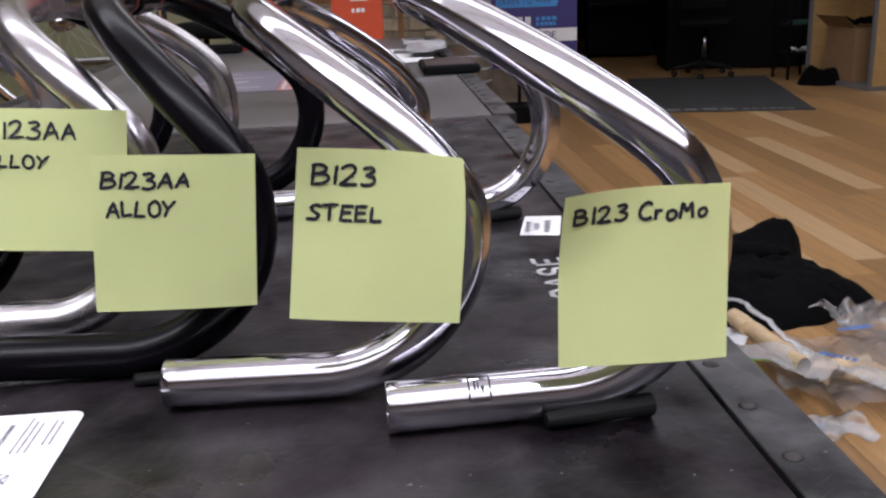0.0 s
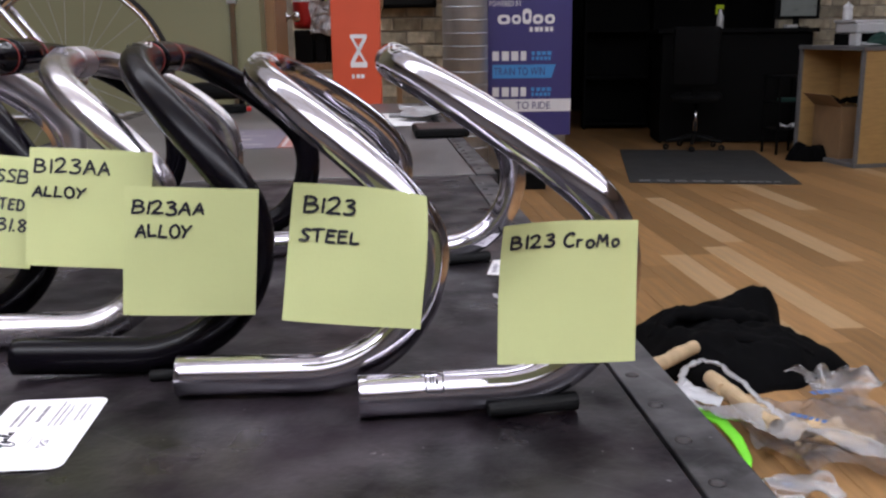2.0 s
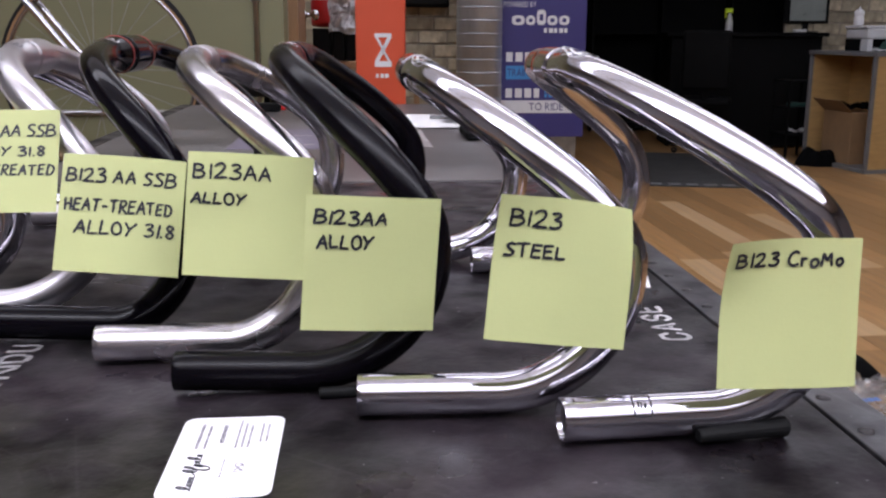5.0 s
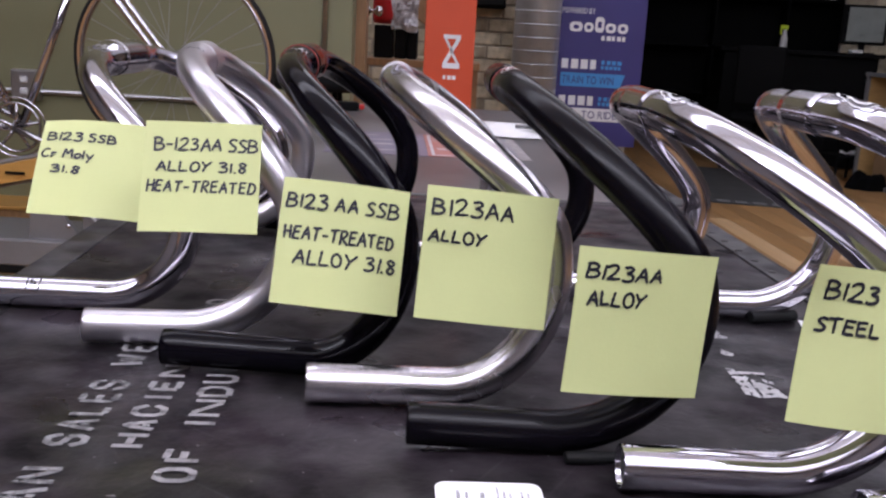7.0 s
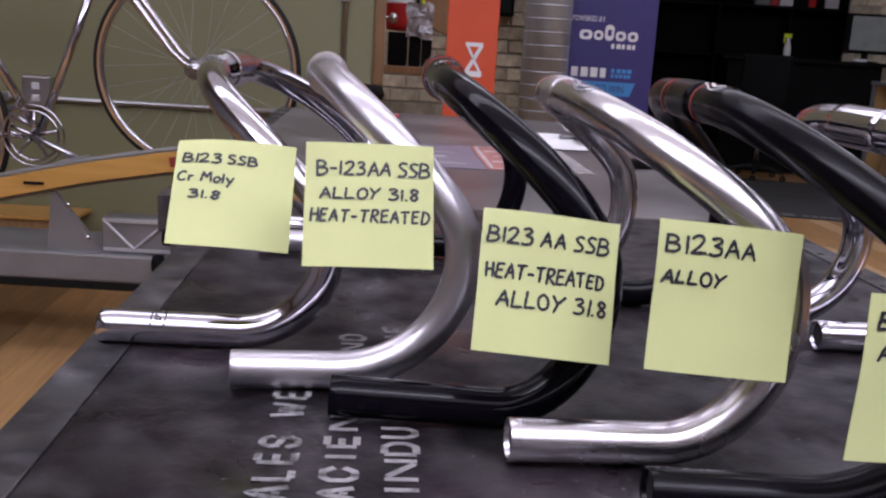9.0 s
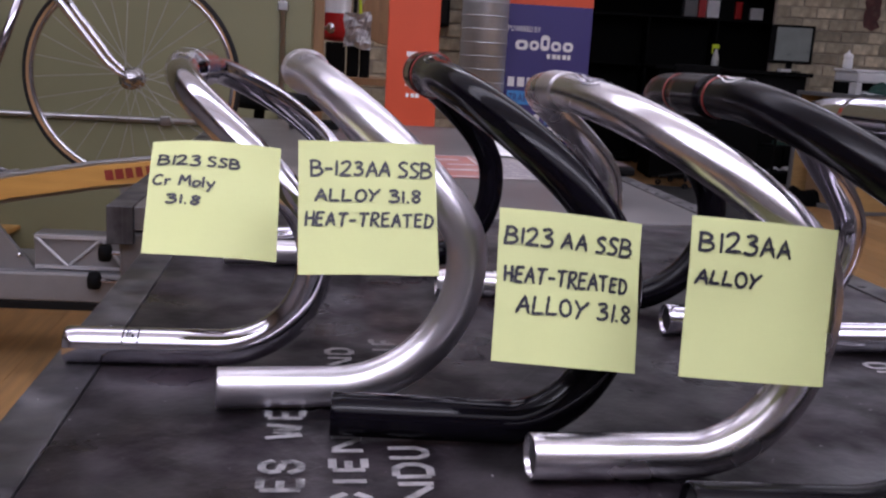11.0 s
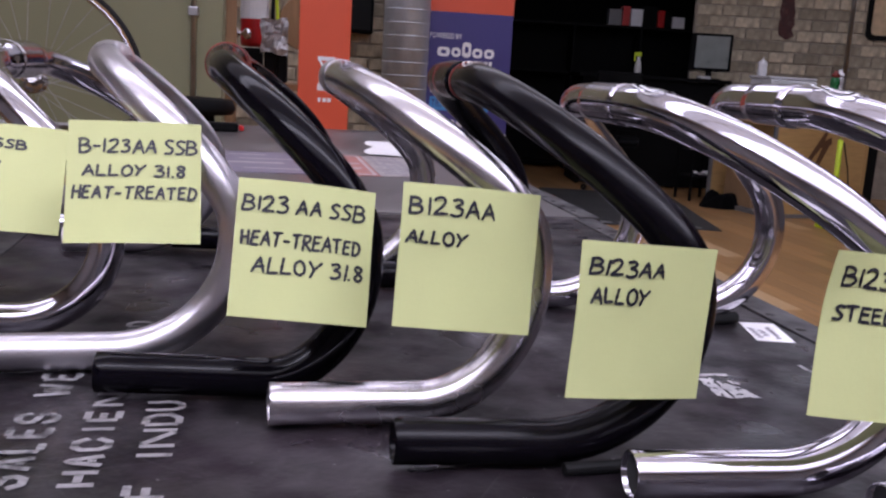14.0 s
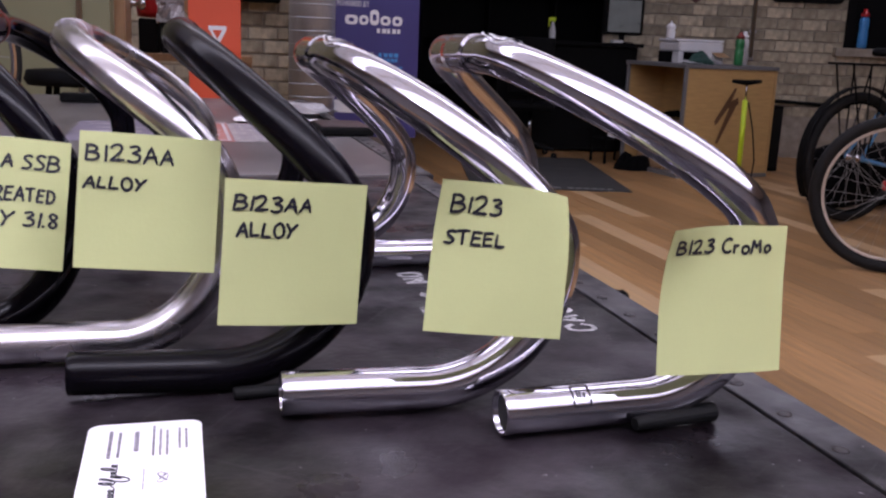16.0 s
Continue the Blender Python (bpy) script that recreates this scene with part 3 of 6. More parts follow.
# ---- the two cases that serve as a bench ----
CASE = pose(0, 0, 0, 0, 0, YAW)


def road_case(x0, x1, y0, y1, label, skin):
    t = thing("road_case", label, "road case", CASE, "road cases")
    part("body", box(x0 + 0.012, x1 - 0.012, y0 + 0.01, y1 - 0.01, 0.0, T - 0.03, 0.006), skin, t)
    part("lid_panel", box(x0 + 0.0310, x1 - 0.0318, y0 + 0.004, y1 - 0.004, T - 0.028, T, 0.0008), skin, t)
    for xa, xb, xr in ((x0, x0 + 0.0305, None), (x1 - 0.0300, x1, x1 - 0.0215)):
        s = part("edge_strip", box(xa, xb, y0, y1, T - 0.045, T + 0.0008, 0.0009), M_TRIM, t)
        y = 0.0895
        while xr and y < y1 - 0.03:
            if y > y0 + 0.03:
                part("rivet", lathe(((0.0043, 0), (0.0040, 0.0006), (0.0025, 0.0012), (0.0008, 0.0014)), 14, Matrix.Translation((xr, y, T + 0.0007))), M_RIVET, s, smooth=True)
            y += 0.0455
    part("end_strip", box(x0 + 0.0385, x1 - 0.0385, y1 - 0.0035, y1 + 0.003, T - 0.045, T - 0.002, 0.001), M_TRIM, t)
    return t


front_case = road_case(-0.518, 0.184, -0.35, 1.300, "scuffed black road case with riveted edge strips", M_CASE)
back_case = road_case(-0.60, 0.197, 1.312, 2.75, "worn dark grey road case with stickers on its lid", M_CASE_GREY)


def stencilled(x_top, x_base, letters, wide=0.0046, paint=M_STENCIL):
    """Sprays letters on the lid, each between its two places along the row."""
    for c, ya, yb in letters:
        bm = bmesh.new()
        r = wide / 2
        for line in pen_strokes(STENCIL, c)[0]:
            pts = [np.array((x_base - r - p[1] * (x_base - x_top - wide), ya + r + p[0] * (yb - ya - wide))) for p in line]
            sides = []
            for n, p in enumerate(pts):
                d = pts[min(n + 1, len(pts) - 1)] - pts[max(n - 1, 0)]
                d = d / np.linalg.norm(d)
                p = p + d * r * (-0.9 if n == 0 and len(pts) > 9 else 0.9 if n == len(pts) - 1 and len(pts) > 9 else 0) if c != "." else p
                sides.append([bm.verts.new((*(p + np.array((-d[1], d[0])) * r * k), T + 0.0006)) for k in (1, -1)])
            for a, b in zip(sides, sides[1:]):
                bm.faces.new((a[0], a[1], b[1], b[0]))
        part("stencil_mark", bm, paint, front_case)


stencilled(-0.3853, -0.3630, (("A", 0.4655, 0.4825), ("N", 0.4855, 0.5025), ("S", 0.525, 0.5405), ("A", 0.5440, 0.5600), ("L", 0.5635, 0.577), ("E", 0.5815, 0.597), ("S", 0.600, 0.616), ("W", 0.640, 0.661), ("E", 0.666, 0.681)), 0.0040)
stencilled(-0.3520, -0.3325, (("S", 0.448, 0.464), (".", 0.472, 0.480), ("H", 0.5255, 0.5425), ("A", 0.546, 0.5605), ("C", 0.5640, 0.581), ("I", 0.587, 0.597), ("E", 0.602, 0.6185), ("N", 0.624, 0.645), ("N", 0.752, 0.772), ("D", 0.776, 0.7915), (".", 0.800, 0.808)), 0.0040, M_STENCIL_CLEAR)
stencilled(-0.3220, -0.3015, (("O", 0.4895, 0.506), ("F", 0.511, 0.5275), ("I", 0.553, 0.563), ("N", 0.567, 0.591), ("D", 0.5945, 0.612), ("U", 0.6155, 0.631), ("I", 0.783, 0.793), ("F", 0.798, 0.813)), 0.0040, M_STENCIL_CLEAR)
stencilled(0.105, 0.1265, (("C", 0.605, 0.622), ("A", 0.626, 0.643), ("S", 0.648, 0.664), ("E", 0.669, 0.686)), 0.0034, M_STENCIL_FRESH)
stencilled(0.0225, 0.043, (("N", 0.739, 0.755), ("O", 0.759, 0.774)), 0.0034, M_STENCIL_FRESH)


def worn_mark(outline, seed, wear=0.0, cell=0.0011):
    """A patch of flaked paint inside an outline on the lid: small squares with gaps where it has rubbed off."""
    xs, ys = [p[0] for p in outline], [p[1] for p in outline]
    bm = bmesh.new()
    for i in range(int((max(xs) - min(xs)) / cell) + 1):
        for j in range(int((max(ys) - min(ys)) / cell) + 1):
            x, y = min(xs) + i * cell, min(ys) + j * cell
            inside = False
            for (xa, ya), (xb, yb) in zip(outline, outline[1:] + outline[:1]):
                if (ya > y) != (yb > y) and x < xa + (y - ya) * (xb - xa) / (yb - ya):
                    inside = not inside
            if inside and noise.noise(Vector((x * 330, y * 190, seed))) > wear - 0.45:
                bm.faces.new([bm.verts.new((x + a * cell, y + b * cell, T + 0.0006)) for a, b in ((0, 0), (1, 0), (1, 1), (0, 1))])
    ob = part("paint_mark", bm, M_STENCIL_FRESH, front_case, "flaked white paint")
    ob.matrix_world = Matrix()


worn_mark([(-0.016, 0.6635), (0.001, 0.6640), (0.001, 0.6685), (-0.016, 0.6680)], 1)
worn_mark([(-0.0180, 0.703), (-0.0110, 0.699), (-0.0085, 0.705), (-0.0150, 0.714)], 2, 0.1)
worn_mark([(-0.0130, 0.744), (-0.0030, 0.740), (-0.0030, 0.745), (-0.0120, 0.752)], 3, 0.1)
worn_mark([(-0.0100, 0.757), (-0.0060, 0.755), (-0.0060, 0.760)], 4)
worn_mark([(-0.0240, 0.674), (-0.0180, 0.672), (-0.0120, 0.655), (0.0, 0.640), (0.004, 0.622), (-0.005, 0.624), (-0.015, 0.621), (-0.024, 0.627), (-0.023, 0.645)], 5, 0.22)
worn_mark([(-0.0035, 0.655), (0.0015, 0.651), (0.0015, 0.646), (-0.0035, 0.650)], 6, 0.1)


# ---- handlebars ----
def bar_line(W, G, R, A, uc, wc, h1, h2, R2, flare, top, pitch):
    """Centre line of one half: grip, hook and ramp up to the middle of the bar."""
    pts = [Vector((G * i / 10, W / 2, 0)) for i in range(10)]
    n = 24
    a, p = 0.0, Vector((G, W / 2, 0))
    d = radians(A) / (n - 1)
    for i in range(n):
        pts.append(p.copy())
        r = R + (R2 - R) * i / (n - 1)
        p = p + Vector((math.cos(i * d), 0, math.sin(i * d))) * r * d
    e, t = pts[-1], Vector((math.cos(radians(A)), 0, math.sin(radians(A))))
    c = Vector((uc, top, wc))
    b1, b2 = e + h1 * t, c + Vector((0, h2, 0))
    for i in range(1, 29):
        s = i / 28
        pts.append((1 - s) ** 3 * e + 3 * s * (1 - s) ** 2 * b1 + 3 * s * s * (1 - s) * b2 + s ** 3 * c)
    pts += [Vector((uc, top * (1 - k / 6), wc)) for k in range(1, 7)]
    for q in pts:
        q.y -= math.tan(radians(flare)) * q.x * q.y / (W / 2)
    cp, sp = math.cos(radians(pitch)), math.sin(radians(pitch))
    return [Vector((q.x * cp - q.z * sp, q.y, q.x * sp + q.z * cp)) for q in pts]


def handlebar(x, y, yaw, pitch, shape, RT, mat, sleeve_mat, label, oversize=False, band=None, emblem=None, decal=False, chock=0.0):
    """A drop bar that stands on its two grips; RT: the radius of its tube."""
    half = bar_line(*shape, pitch)
    W = shape[0]
    line = [Vector((q.x, W / 2 - q.y, q.z)) for q in half] + [Vector((q.x, W / 2 + q.y, q.z)) for q in half[-2::-1]]
    lift = max(0.0, -min(q.z for q in line))
    line = [q + Vector((0, 0, RT + lift + 0.0004)) for q in line]
    t = thing("handlebar", label, "handlebar", pose(x, y, T, 0, 0, yaw), "drop handlebars in a row")
    mid = W / 2
    wide = 0.0148 if oversize else 0.0119
    taper = 0.060 if oversize else 0.040
    rad = []
    for q in line:
        d = abs(q.y - mid)
        k = max(0.0, min(1.0, (taper - d) / 0.028)) if q.z > 0.09 else 0.0
        k = k * k * (3 - 2 * k)
        rad.append(RT + (wide - RT) * k * (1.0 if oversize else 0.35))
    tube = part("tube", sweep(line, rad, 28, 0.03), mat, t, smooth=True)
    for i, j in ((0, 1), (-1, -2)):
        d = (line[j] - line[i]).normalized()
        # a dark disc just inside the end stands in for the shade of the bore
        part("bore", sweep([line[i] + d * 0.0030, line[i] + d * 0.0034], RT * 0.865, 20), M_BORE_SHADE, t, "dark disc that stands in for the shade inside the open tube end")
    core = [q for q in line if abs(q.y - mid) < (0.030 if oversize else 0.026) and q.z > 0.09]
    part("clamp_sleeve", sweep(core, wide + 0.0004, 28), sleeve_mat, t, smooth=True)
    if band:
        for s in (-1, 1):
            c = min((q for q in line if q.z > 0.09), key=lambda q: abs((q.y - mid) * s - 0.034))
            i = line.index(c)
            d = (line[i + 1] - line[i - 1]).normalized()
            part("band", sweep([c - d * 0.0009, c + d * 0.0009], rad[i] + 0.0004, 28), band, t, "thin coloured ring beside the clamp", smooth=True)
    if emblem:
        i = min(range(len(line) // 2), key=lambda i: abs(mid - line[i].y - 0.052) + (10 if line[i].z < 0.09 else 0))
        c, d = line[i], (line[i + 1] - line[i - 1]).normalized()
        side = d.cross(Vector((0, 0, 1))).normalized()
        n = side.cross(d)
        n = n if n.z > 0 else -n
        bm = bmesh.new()
        for r0, r1 in ((0.0082, 0.0094), (0.0035, 0.0058)):
            loops = []
            for rr in (r0, r1):
                loops.append([bm.verts.new(c + d * w * 1.9 * math.cos(a) + (n * math.cos(w * 0.8 * math.sin(a) / RT) + side * math.sin(w * 0.8 * math.sin(a) / RT)) * (rad[i] + 0.0006))
                              for a, w in ((a, rr * (1 + 0.2 * math.cos(3 * a))) for a in (2 * math.pi * k / 28 for k in range(28)))])
            for k in range(28):
                bm.faces.new((loops[0][k], loops[0][(k + 1) % 28], loops[1][(k + 1) % 28], loops[1][k]))
        part("emblem", bm, emblem, t, "small oval printed emblem")
    if decal:
        bm = bmesh.new()
        for u0, u1, v0, v1 in ((0.0350, 0.0357, 0.40, 1.40), (0.0440, 0.0447, 0.40, 1.40), (0.0354, 0.0443, 0.34, 0.41), (0.0354, 0.0443, 1.39, 1.46), (0.0375, 0.0382, .75, 1.2), (0.0390, 0.0396, .65, 1.15), (0.0405, 0.0418, .7, .95)):
            q0 = line[0]
            q1 = line[9]
            dr = (q1 - q0).normalized()
            prev = None
            for k in range(7):
                a = v0 + (v1 - v0) * k / 6
                off = Vector((0, -math.cos(a), math.sin(a))) * (RT + 0.0004)
                cur = (bm.verts.new(q0 + dr * u0 + off), bm.verts.new(q0 + dr * u1 + off))
                if prev:
                    bm.faces.new((prev[0], prev[1], cur[1], cur[0]))
                prev = cur
        part("decal", bm, M_INK, t, "small outlined black decal")
    if chock:
        a = Matrix.Translation((x, y, T)) @ pose(0, 0, 0, 0, 0, yaw) @ Vector((chock - 0.005, line[12].y - 0.0095, 0.0055))
        solid("rubber_chock", sweep([(-0.028, 0, 0), (-0.0272, 0, 0), (0.0202, 0, 0), (0.021, 0, 0)], [0.0030, 0.0034, 0.0052, 0.0049], 16), M_RUBBER,
              "short black rubber stick that chocks a handlebar", "rubber chock", Matrix.Translation(a) @ pose(0, 0, 0, 0, 0, yaw + 9), "", smooth=False)
    return t


def chock(x, y, turn, r=0.0048):
    solid("rubber_chock", sweep([(-0.021, 0, 0), (-0.0202, 0, 0), (0.0202, 0, 0), (0.021, 0, 0)], [r * 0.9, r, r, r * 0.9], 14), M_RUBBER, "short black rubber stick lying by a far handlebar end", "rubber chock", pose(x, y, T + r + 0.0001, 0, 0, turn), "")


chock(0.048, 0.792, 18)
chock(-0.130, 0.5172, 8, 0.0034)
handlebar(-0.5535, 0.7252, -0.65, 0.00, (0.3557, 0.0863, 0.0616, 129.1, 0.0426, 0.1639, 0.0512, 0.0904, 0.0518, 2.2, 0.0336), 0.0113, M_CHROME, M_CHROME_DULL,
          "chrome steel drop handlebar with an oversize clamp, standing on its drops", True, None, M_SILVER_PRINT, True)
handlebar(-0.4527, 0.6554, 8.00, -0.74, (0.3493, 0.0593, 0.0754, 101.4, 0.0533, 0.1677, 0.0322, 0.1169, 0.0679, 0.5, 0.0404), 0.0113, M_ALLOY, M_ALLOY,
          "satin silver alloy drop handlebar with an oversize clamp", True, None, M_GREY_INK)
handlebar(-0.3894, 0.6180, 2.23, -1.69, (0.4042, 0.0903, 0.0293, 102.8, 0.0553, 0.1699, 0.0415, 0.1315, 0.0984, -0.9, 0.0507), 0.0113, M_BLACK_GLOSS, M_BLACK_GLOSS,
          "gloss black alloy drop handlebar with red rings by the clamp", True, M_RED, M_SILVER_PRINT)
handlebar(-0.2940, 0.5746, 3.82, -0.88, (0.3382, 0.0768, 0.0457, 108.3, 0.0439, 0.1662, 0.0308, 0.1340, 0.0913, 2.2, 0.0162), 0.0113, M_ALLOY_BRIGHT, M_ALLOY,
          "polished silver alloy drop handlebar with a satin clamp", False, None, M_GREY_INK)
handlebar(-0.2333, 0.5252, 1.89, -1.21, (0.3606, 0.0685, 0.0779, 115.0, 0.0518, 0.1697, 0.0330, 0.0807, 0.0583, 0.3, 0.0480), 0.0113, M_BLACK_SATIN, M_BLACK_SATIN,
          "black alloy drop handlebar with a red ring by the clamp", False, M_RED, M_SILVER_PRINT)
handlebar(-0.1280, 0.4888, 3.89, -0.56, (0.3377, 0.0699, 0.0705, 99.8, 0.0409, 0.1621, 0.0331, 0.1144, 0.0644, -1.6, 0.0306), 0.0113, M_CHROME, M_CHROME,
          "chrome steel drop handlebar with straight ramps, standing on its drops", False, None, M_SILVER_PRINT)
handlebar(-0.0247, 0.4548, 4.36, 0.29, (0.3401, 0.0728, 0.0653, 128.6, 0.0314, 0.1671, 0.0318, 0.0544, 0.0598, 1.5, 0.0419), 0.0113, M_CHROME, M_CHROME,
          "bright chrome steel drop handlebar with arched ramps and a small decal", False, None, M_SILVER_PRINT, True, 0.100)


# ---- sticky notes on the bars ----
def sticky_note(c, yaw, roll, lean, lines, curl, seed):
    """A square note, slightly bowed, with handwriting; its own x to the right, z up, facing -y."""
    w, h, n = 0.0730, 0.0730, 14
    rng = random.Random(seed)
    t = thing("sticky_note", "pale yellow square sticky note with black handwriting", "sticky note", pose(c[0], c[1] - 0.0028, c[2] + 0.0011) @ pose(0, 0, 0, 0, 0, yaw) @ pose(0, 0, 0, 0, roll, 0) @ pose(0, 0, 0, -lean, 0, 0), "sticky notes on the handlebars")

    def at(x, z, lift):
        """A place on the bowed paper; its upper corners curl, one forward and one back, by the two amounts of curl."""
        u, v = x / w + 0.5, z / h + 0.5
        b = 0.0007 * noise.noise(Vector((2.2 * u + 5 * seed, 2.6 * v, 0.5))) + 0.0016 * (2 * u - 1) ** 2 - 0.0022 * (1 - v) ** 2
        left = curl[0] * max(0.0, 0.35 - u + v - 0.7) ** 2 / 0.4225
        right = curl[1] * max(0.0, u - 0.72 + v - 0.72) ** 2 / 0.3136
        return (x - 0.5 * right, b - left + right + lift, z - 0.25 * abs(left) - 0.5 * right)

    bm = bmesh.new()
    for back in (0, 1):
        g = [[bm.verts.new(at(w * (i / n - 0.5), h * (j / n - 0.5), back * 0.00035)) for i in range(n + 1)] for j in range(n + 1)]
        for j in range(n):
            for i in range(n):
                bm.faces.new((g[j][i], g[j][i + 1], g[j + 1][i + 1], g[j + 1][i]))
    part("paper", bm, M_NOTE, t, smooth=True)
    for text, x0, x1, v0, v1 in lines:
        for ink in handwriting(text, w * (x0 - 0.5), w * (x1 - 0.5), h * (0.5 - v1), h * (0.5 - v0 - 0.10 * (v1 - v0)), 0.0017, rng):
            for v in ink.verts:
                v.co = at(v.co.x, v.co.y, -0.0005)
            part("inked_letter", ink, M_INK, t, "black marker handwriting")
    return t


sticky_note((-0.4619, 0.7039, 0.8730), 9.0, 3.9, 33.2, (("B123 SSB", 0.06, 0.68, 0.142, 0.233), ("Cr Moly", 0.03, 0.49, 0.322, 0.418), ("31.8", 0.14, 0.38, 0.494, 0.571)), (-0.005, 0.0), 1)
sticky_note((-0.3742, 0.6546, 0.8798), 6.3, -0.1, 25.9, (("B-123AA SSB", 0.09, 0.96, 0.145, 0.265), ("ALLOY 31.8", 0.12, 0.87, 0.362, 0.458), ("HEAT-TREATED", 0.05, 0.96, 0.534, 0.646)), (0.0, 0.0), 2)
sticky_note((-0.2778, 0.5933, 0.8546), 9.8, 6.6, 17.5, (("B123 AA SSB", 0.04, 0.915, 0.115, 0.235), ("HEAT-TREATED", 0.05, 0.905, 0.374, 0.486), ("ALLOY 31.8", 0.14, 0.935, 0.555, 0.675)), (-0.003, 0.0), 3)
sticky_note((-0.1950, 0.5678, 0.8586), 7.5, 5.0, 8.5, (("B123AA", 0.05, 0.66, 0.086, 0.214), ("ALLOY", 0.04, 0.47, 0.322, 0.418)), (-0.003, 0.0), 4)
sticky_note((-0.1201, 0.5121, 0.8427), 14.0, 4.9, 1.4, (("B123AA", 0.06, 0.585, 0.103, 0.207), ("ALLOY", 0.09, 0.495, 0.283, 0.387)), (-0.003, 0.0), 5)
sticky_note((-0.0233, 0.4720, 0.8482), 8.0, 7.5, 7.0, (("B123", 0.09, 0.445, 0.090, 0.210), ("STEEL", 0.075, 0.495, 0.322, 0.418)), (0.005, 0.0045), 6)
sticky_note((0.0843, 0.4513, 0.8326), 8.4, 2.6, 6.6, (("B123 CroMo", 0.07, 0.855, 0.083, 0.187),), (0.0105, 0.0), 7)


# ---- small things on the bench ----
def business_card():
    t = thing("business_card", "white business card with rounded corners and small grey print", "card", pose(-0.189, 0.4425, T + 0.0006, 0, 0, 3.5), "")
    part("card", plate(rounded(0.0515, 0.089, 0.006), 0.0005), M_CARD, t)
    rng = random.Random(4)
    bm = bmesh.new()
    # small print runs along the long side; the shop's script name is a row of loops
    for x, n, w, y0, y1 in ((-0.0150, 7, 0.0017, 0.006, 0.036), (-0.0110, 7, 0.0013, 0.006, 0.034), (-0.0035, 4, 0.0022, 0.012, 0.034), (0.0040, 6, 0.0011, 0.006, 0.040), (0.0070, 6, 0.0011, 0.006, 0.036), (0.0100, 6, 0.0011, 0.006, 0.034), (0.0155, 5, 0.0011, 0.012, 0.036), (0.0185, 5, 0.0011, 0.012, 0.034)):
        line = bmesh.new()
        text_bars(line, y0, y1, 0, w, 0, 3 * n, rng)
        bmesh.ops.transform(line, matrix=Matrix.Translation((x + w / 2, 0, 0.0008)) @ pose(0, 0, 0, 0, 0, 90), verts=line.verts)
        bm = join(bm, line)
    part("small_print", bm, M_GREY_INK, t, "lines of small grey print")
    pts = []
    for i in range(200):
        a = i / 199
        k = a * 10 * 2 * math.pi
        tall = 1.75 if a < 0.11 or 0.44 < a < 0.55 or 0.80 < a < 0.88 else 0.62
        drop = 1.3 if 0.58 < a < 0.68 else 0.0
        along = -0.038 + 0.034 * a + (0.003 if a > 0.43 else 0.0)
        up = 0.0019 * tall * (1 - math.cos(k)) - 0.0022 * drop * (1 + math.cos(k))
        pts.append((-0.0105 - up, along + 0.0017 * math.sin(k) + 0.32 * up, 0.0009))
    part("script_mark", sweep(pts, 0.00030, 5), M_INK, t, "thin looping script mark")
    bm = bmesh.new()
    text_bars(bm, -0.026, -0.006, 0, 0.0006, 0, 6, rng)
    bmesh.ops.transform(bm, matrix=Matrix.Translation((0.001, 0, 0.0008)) @ pose(0, 0, 0, 0, 0, 90), verts=bm.verts)
    part("fine_line", bm, M_GREY_INK, t)
    # a faint little drawing beside the fine line
    pts = [(0.0085 + 0.0022 * math.sin(2.3 * k), -0.017 + 0.0045 * math.sin(1.7 * k + 0.6) + 0.0003 * k, 0.0008) for k in (i * 0.22 for i in range(34))]
    part("drawing", sweep(pts, 0.00018, 4), M_GREY_INK, t, "faint little line drawing")


business_card()


def paper_tag():
    t = thing("paper_tag", "small white paper tag with grey scribble on the case lid", "paper tag", pose(0.081, 0.772, T + 0.0004, 0, 0, -8), "")
    part("tag", plate(((-0.015, -0.026), (0.014, -0.027), (0.0155, 0.027), (-0.013, 0.026)), 0.0004), M_PAPER, t)
    rng, bm = random.Random(9), bmesh.new()
    for x, y0, y1 in ((-0.0105, -0.020, 0.010), (-0.004, -0.014, 0.004), (0.004, -0.020, 0.014)):
        line = bmesh.new()
        text_bars(line, y0, y1, 0, 0.0042, 0, 14, rng)
        for v in line.verts:
            v.co.y += 0.0012 * math.sin(900 * v.co.x)
        bmesh.ops.transform(line, matrix=Matrix.Translation((x + 0.003, 0, 0.0007)) @ pose(0, 0, 0, 0, 0, 90), verts=line.verts)
        bm = join(bm, line)
    part("scribble", bm, M_GREY_INK, t)


paper_tag()


# ---- on the back case ----
def sheet(name, label, cat, x0, x1, y0, y1, z, mat, turn=0.0):
    return solid(name, box(x0 - (x0 + x1) / 2, x1 - (x0 + x1) / 2, y0 - (y0 + y1) / 2, y1 - (y0 + y1) / 2, 0, 0.0008), mat, label, cat, CASE @ Matrix.Translation(((x0 + x1) / 2, (y0 + y1) / 2, z)) @ pose(0, 0, 0, 0, 0, turn))


st = thing("sticker", "faded violet and red printed sticker stuck on the back case", "sticker", CASE @ Matrix.Translation((0, 0, T + 0.0006)))
part("violet_field", box(-0.33, -0.150, 1.685, 2.025, 0, 0.0008), M_STICKER_BLUE, st)
part("red_field", box(-0.149, -0.053, 1.69, 2.02, 0, 0.0008), M_STICKER_RED, st)
part("pale_field", box(-0.052, 0.032, 1.695, 2.015, 0, 0.0008), M_STICKER_PALE, st, "pale worn label")
rng = random.Random(2)
bm = bmesh.new()
for i in range(9):
    text_bars(bm, -0.042, 0.020, 1.72 + i * 0.032, 1.734 + i * 0.032, 0.0012, 4, rng)
part("dark_print", bm, M_GREY_INK, st, "dark worn printed bars")
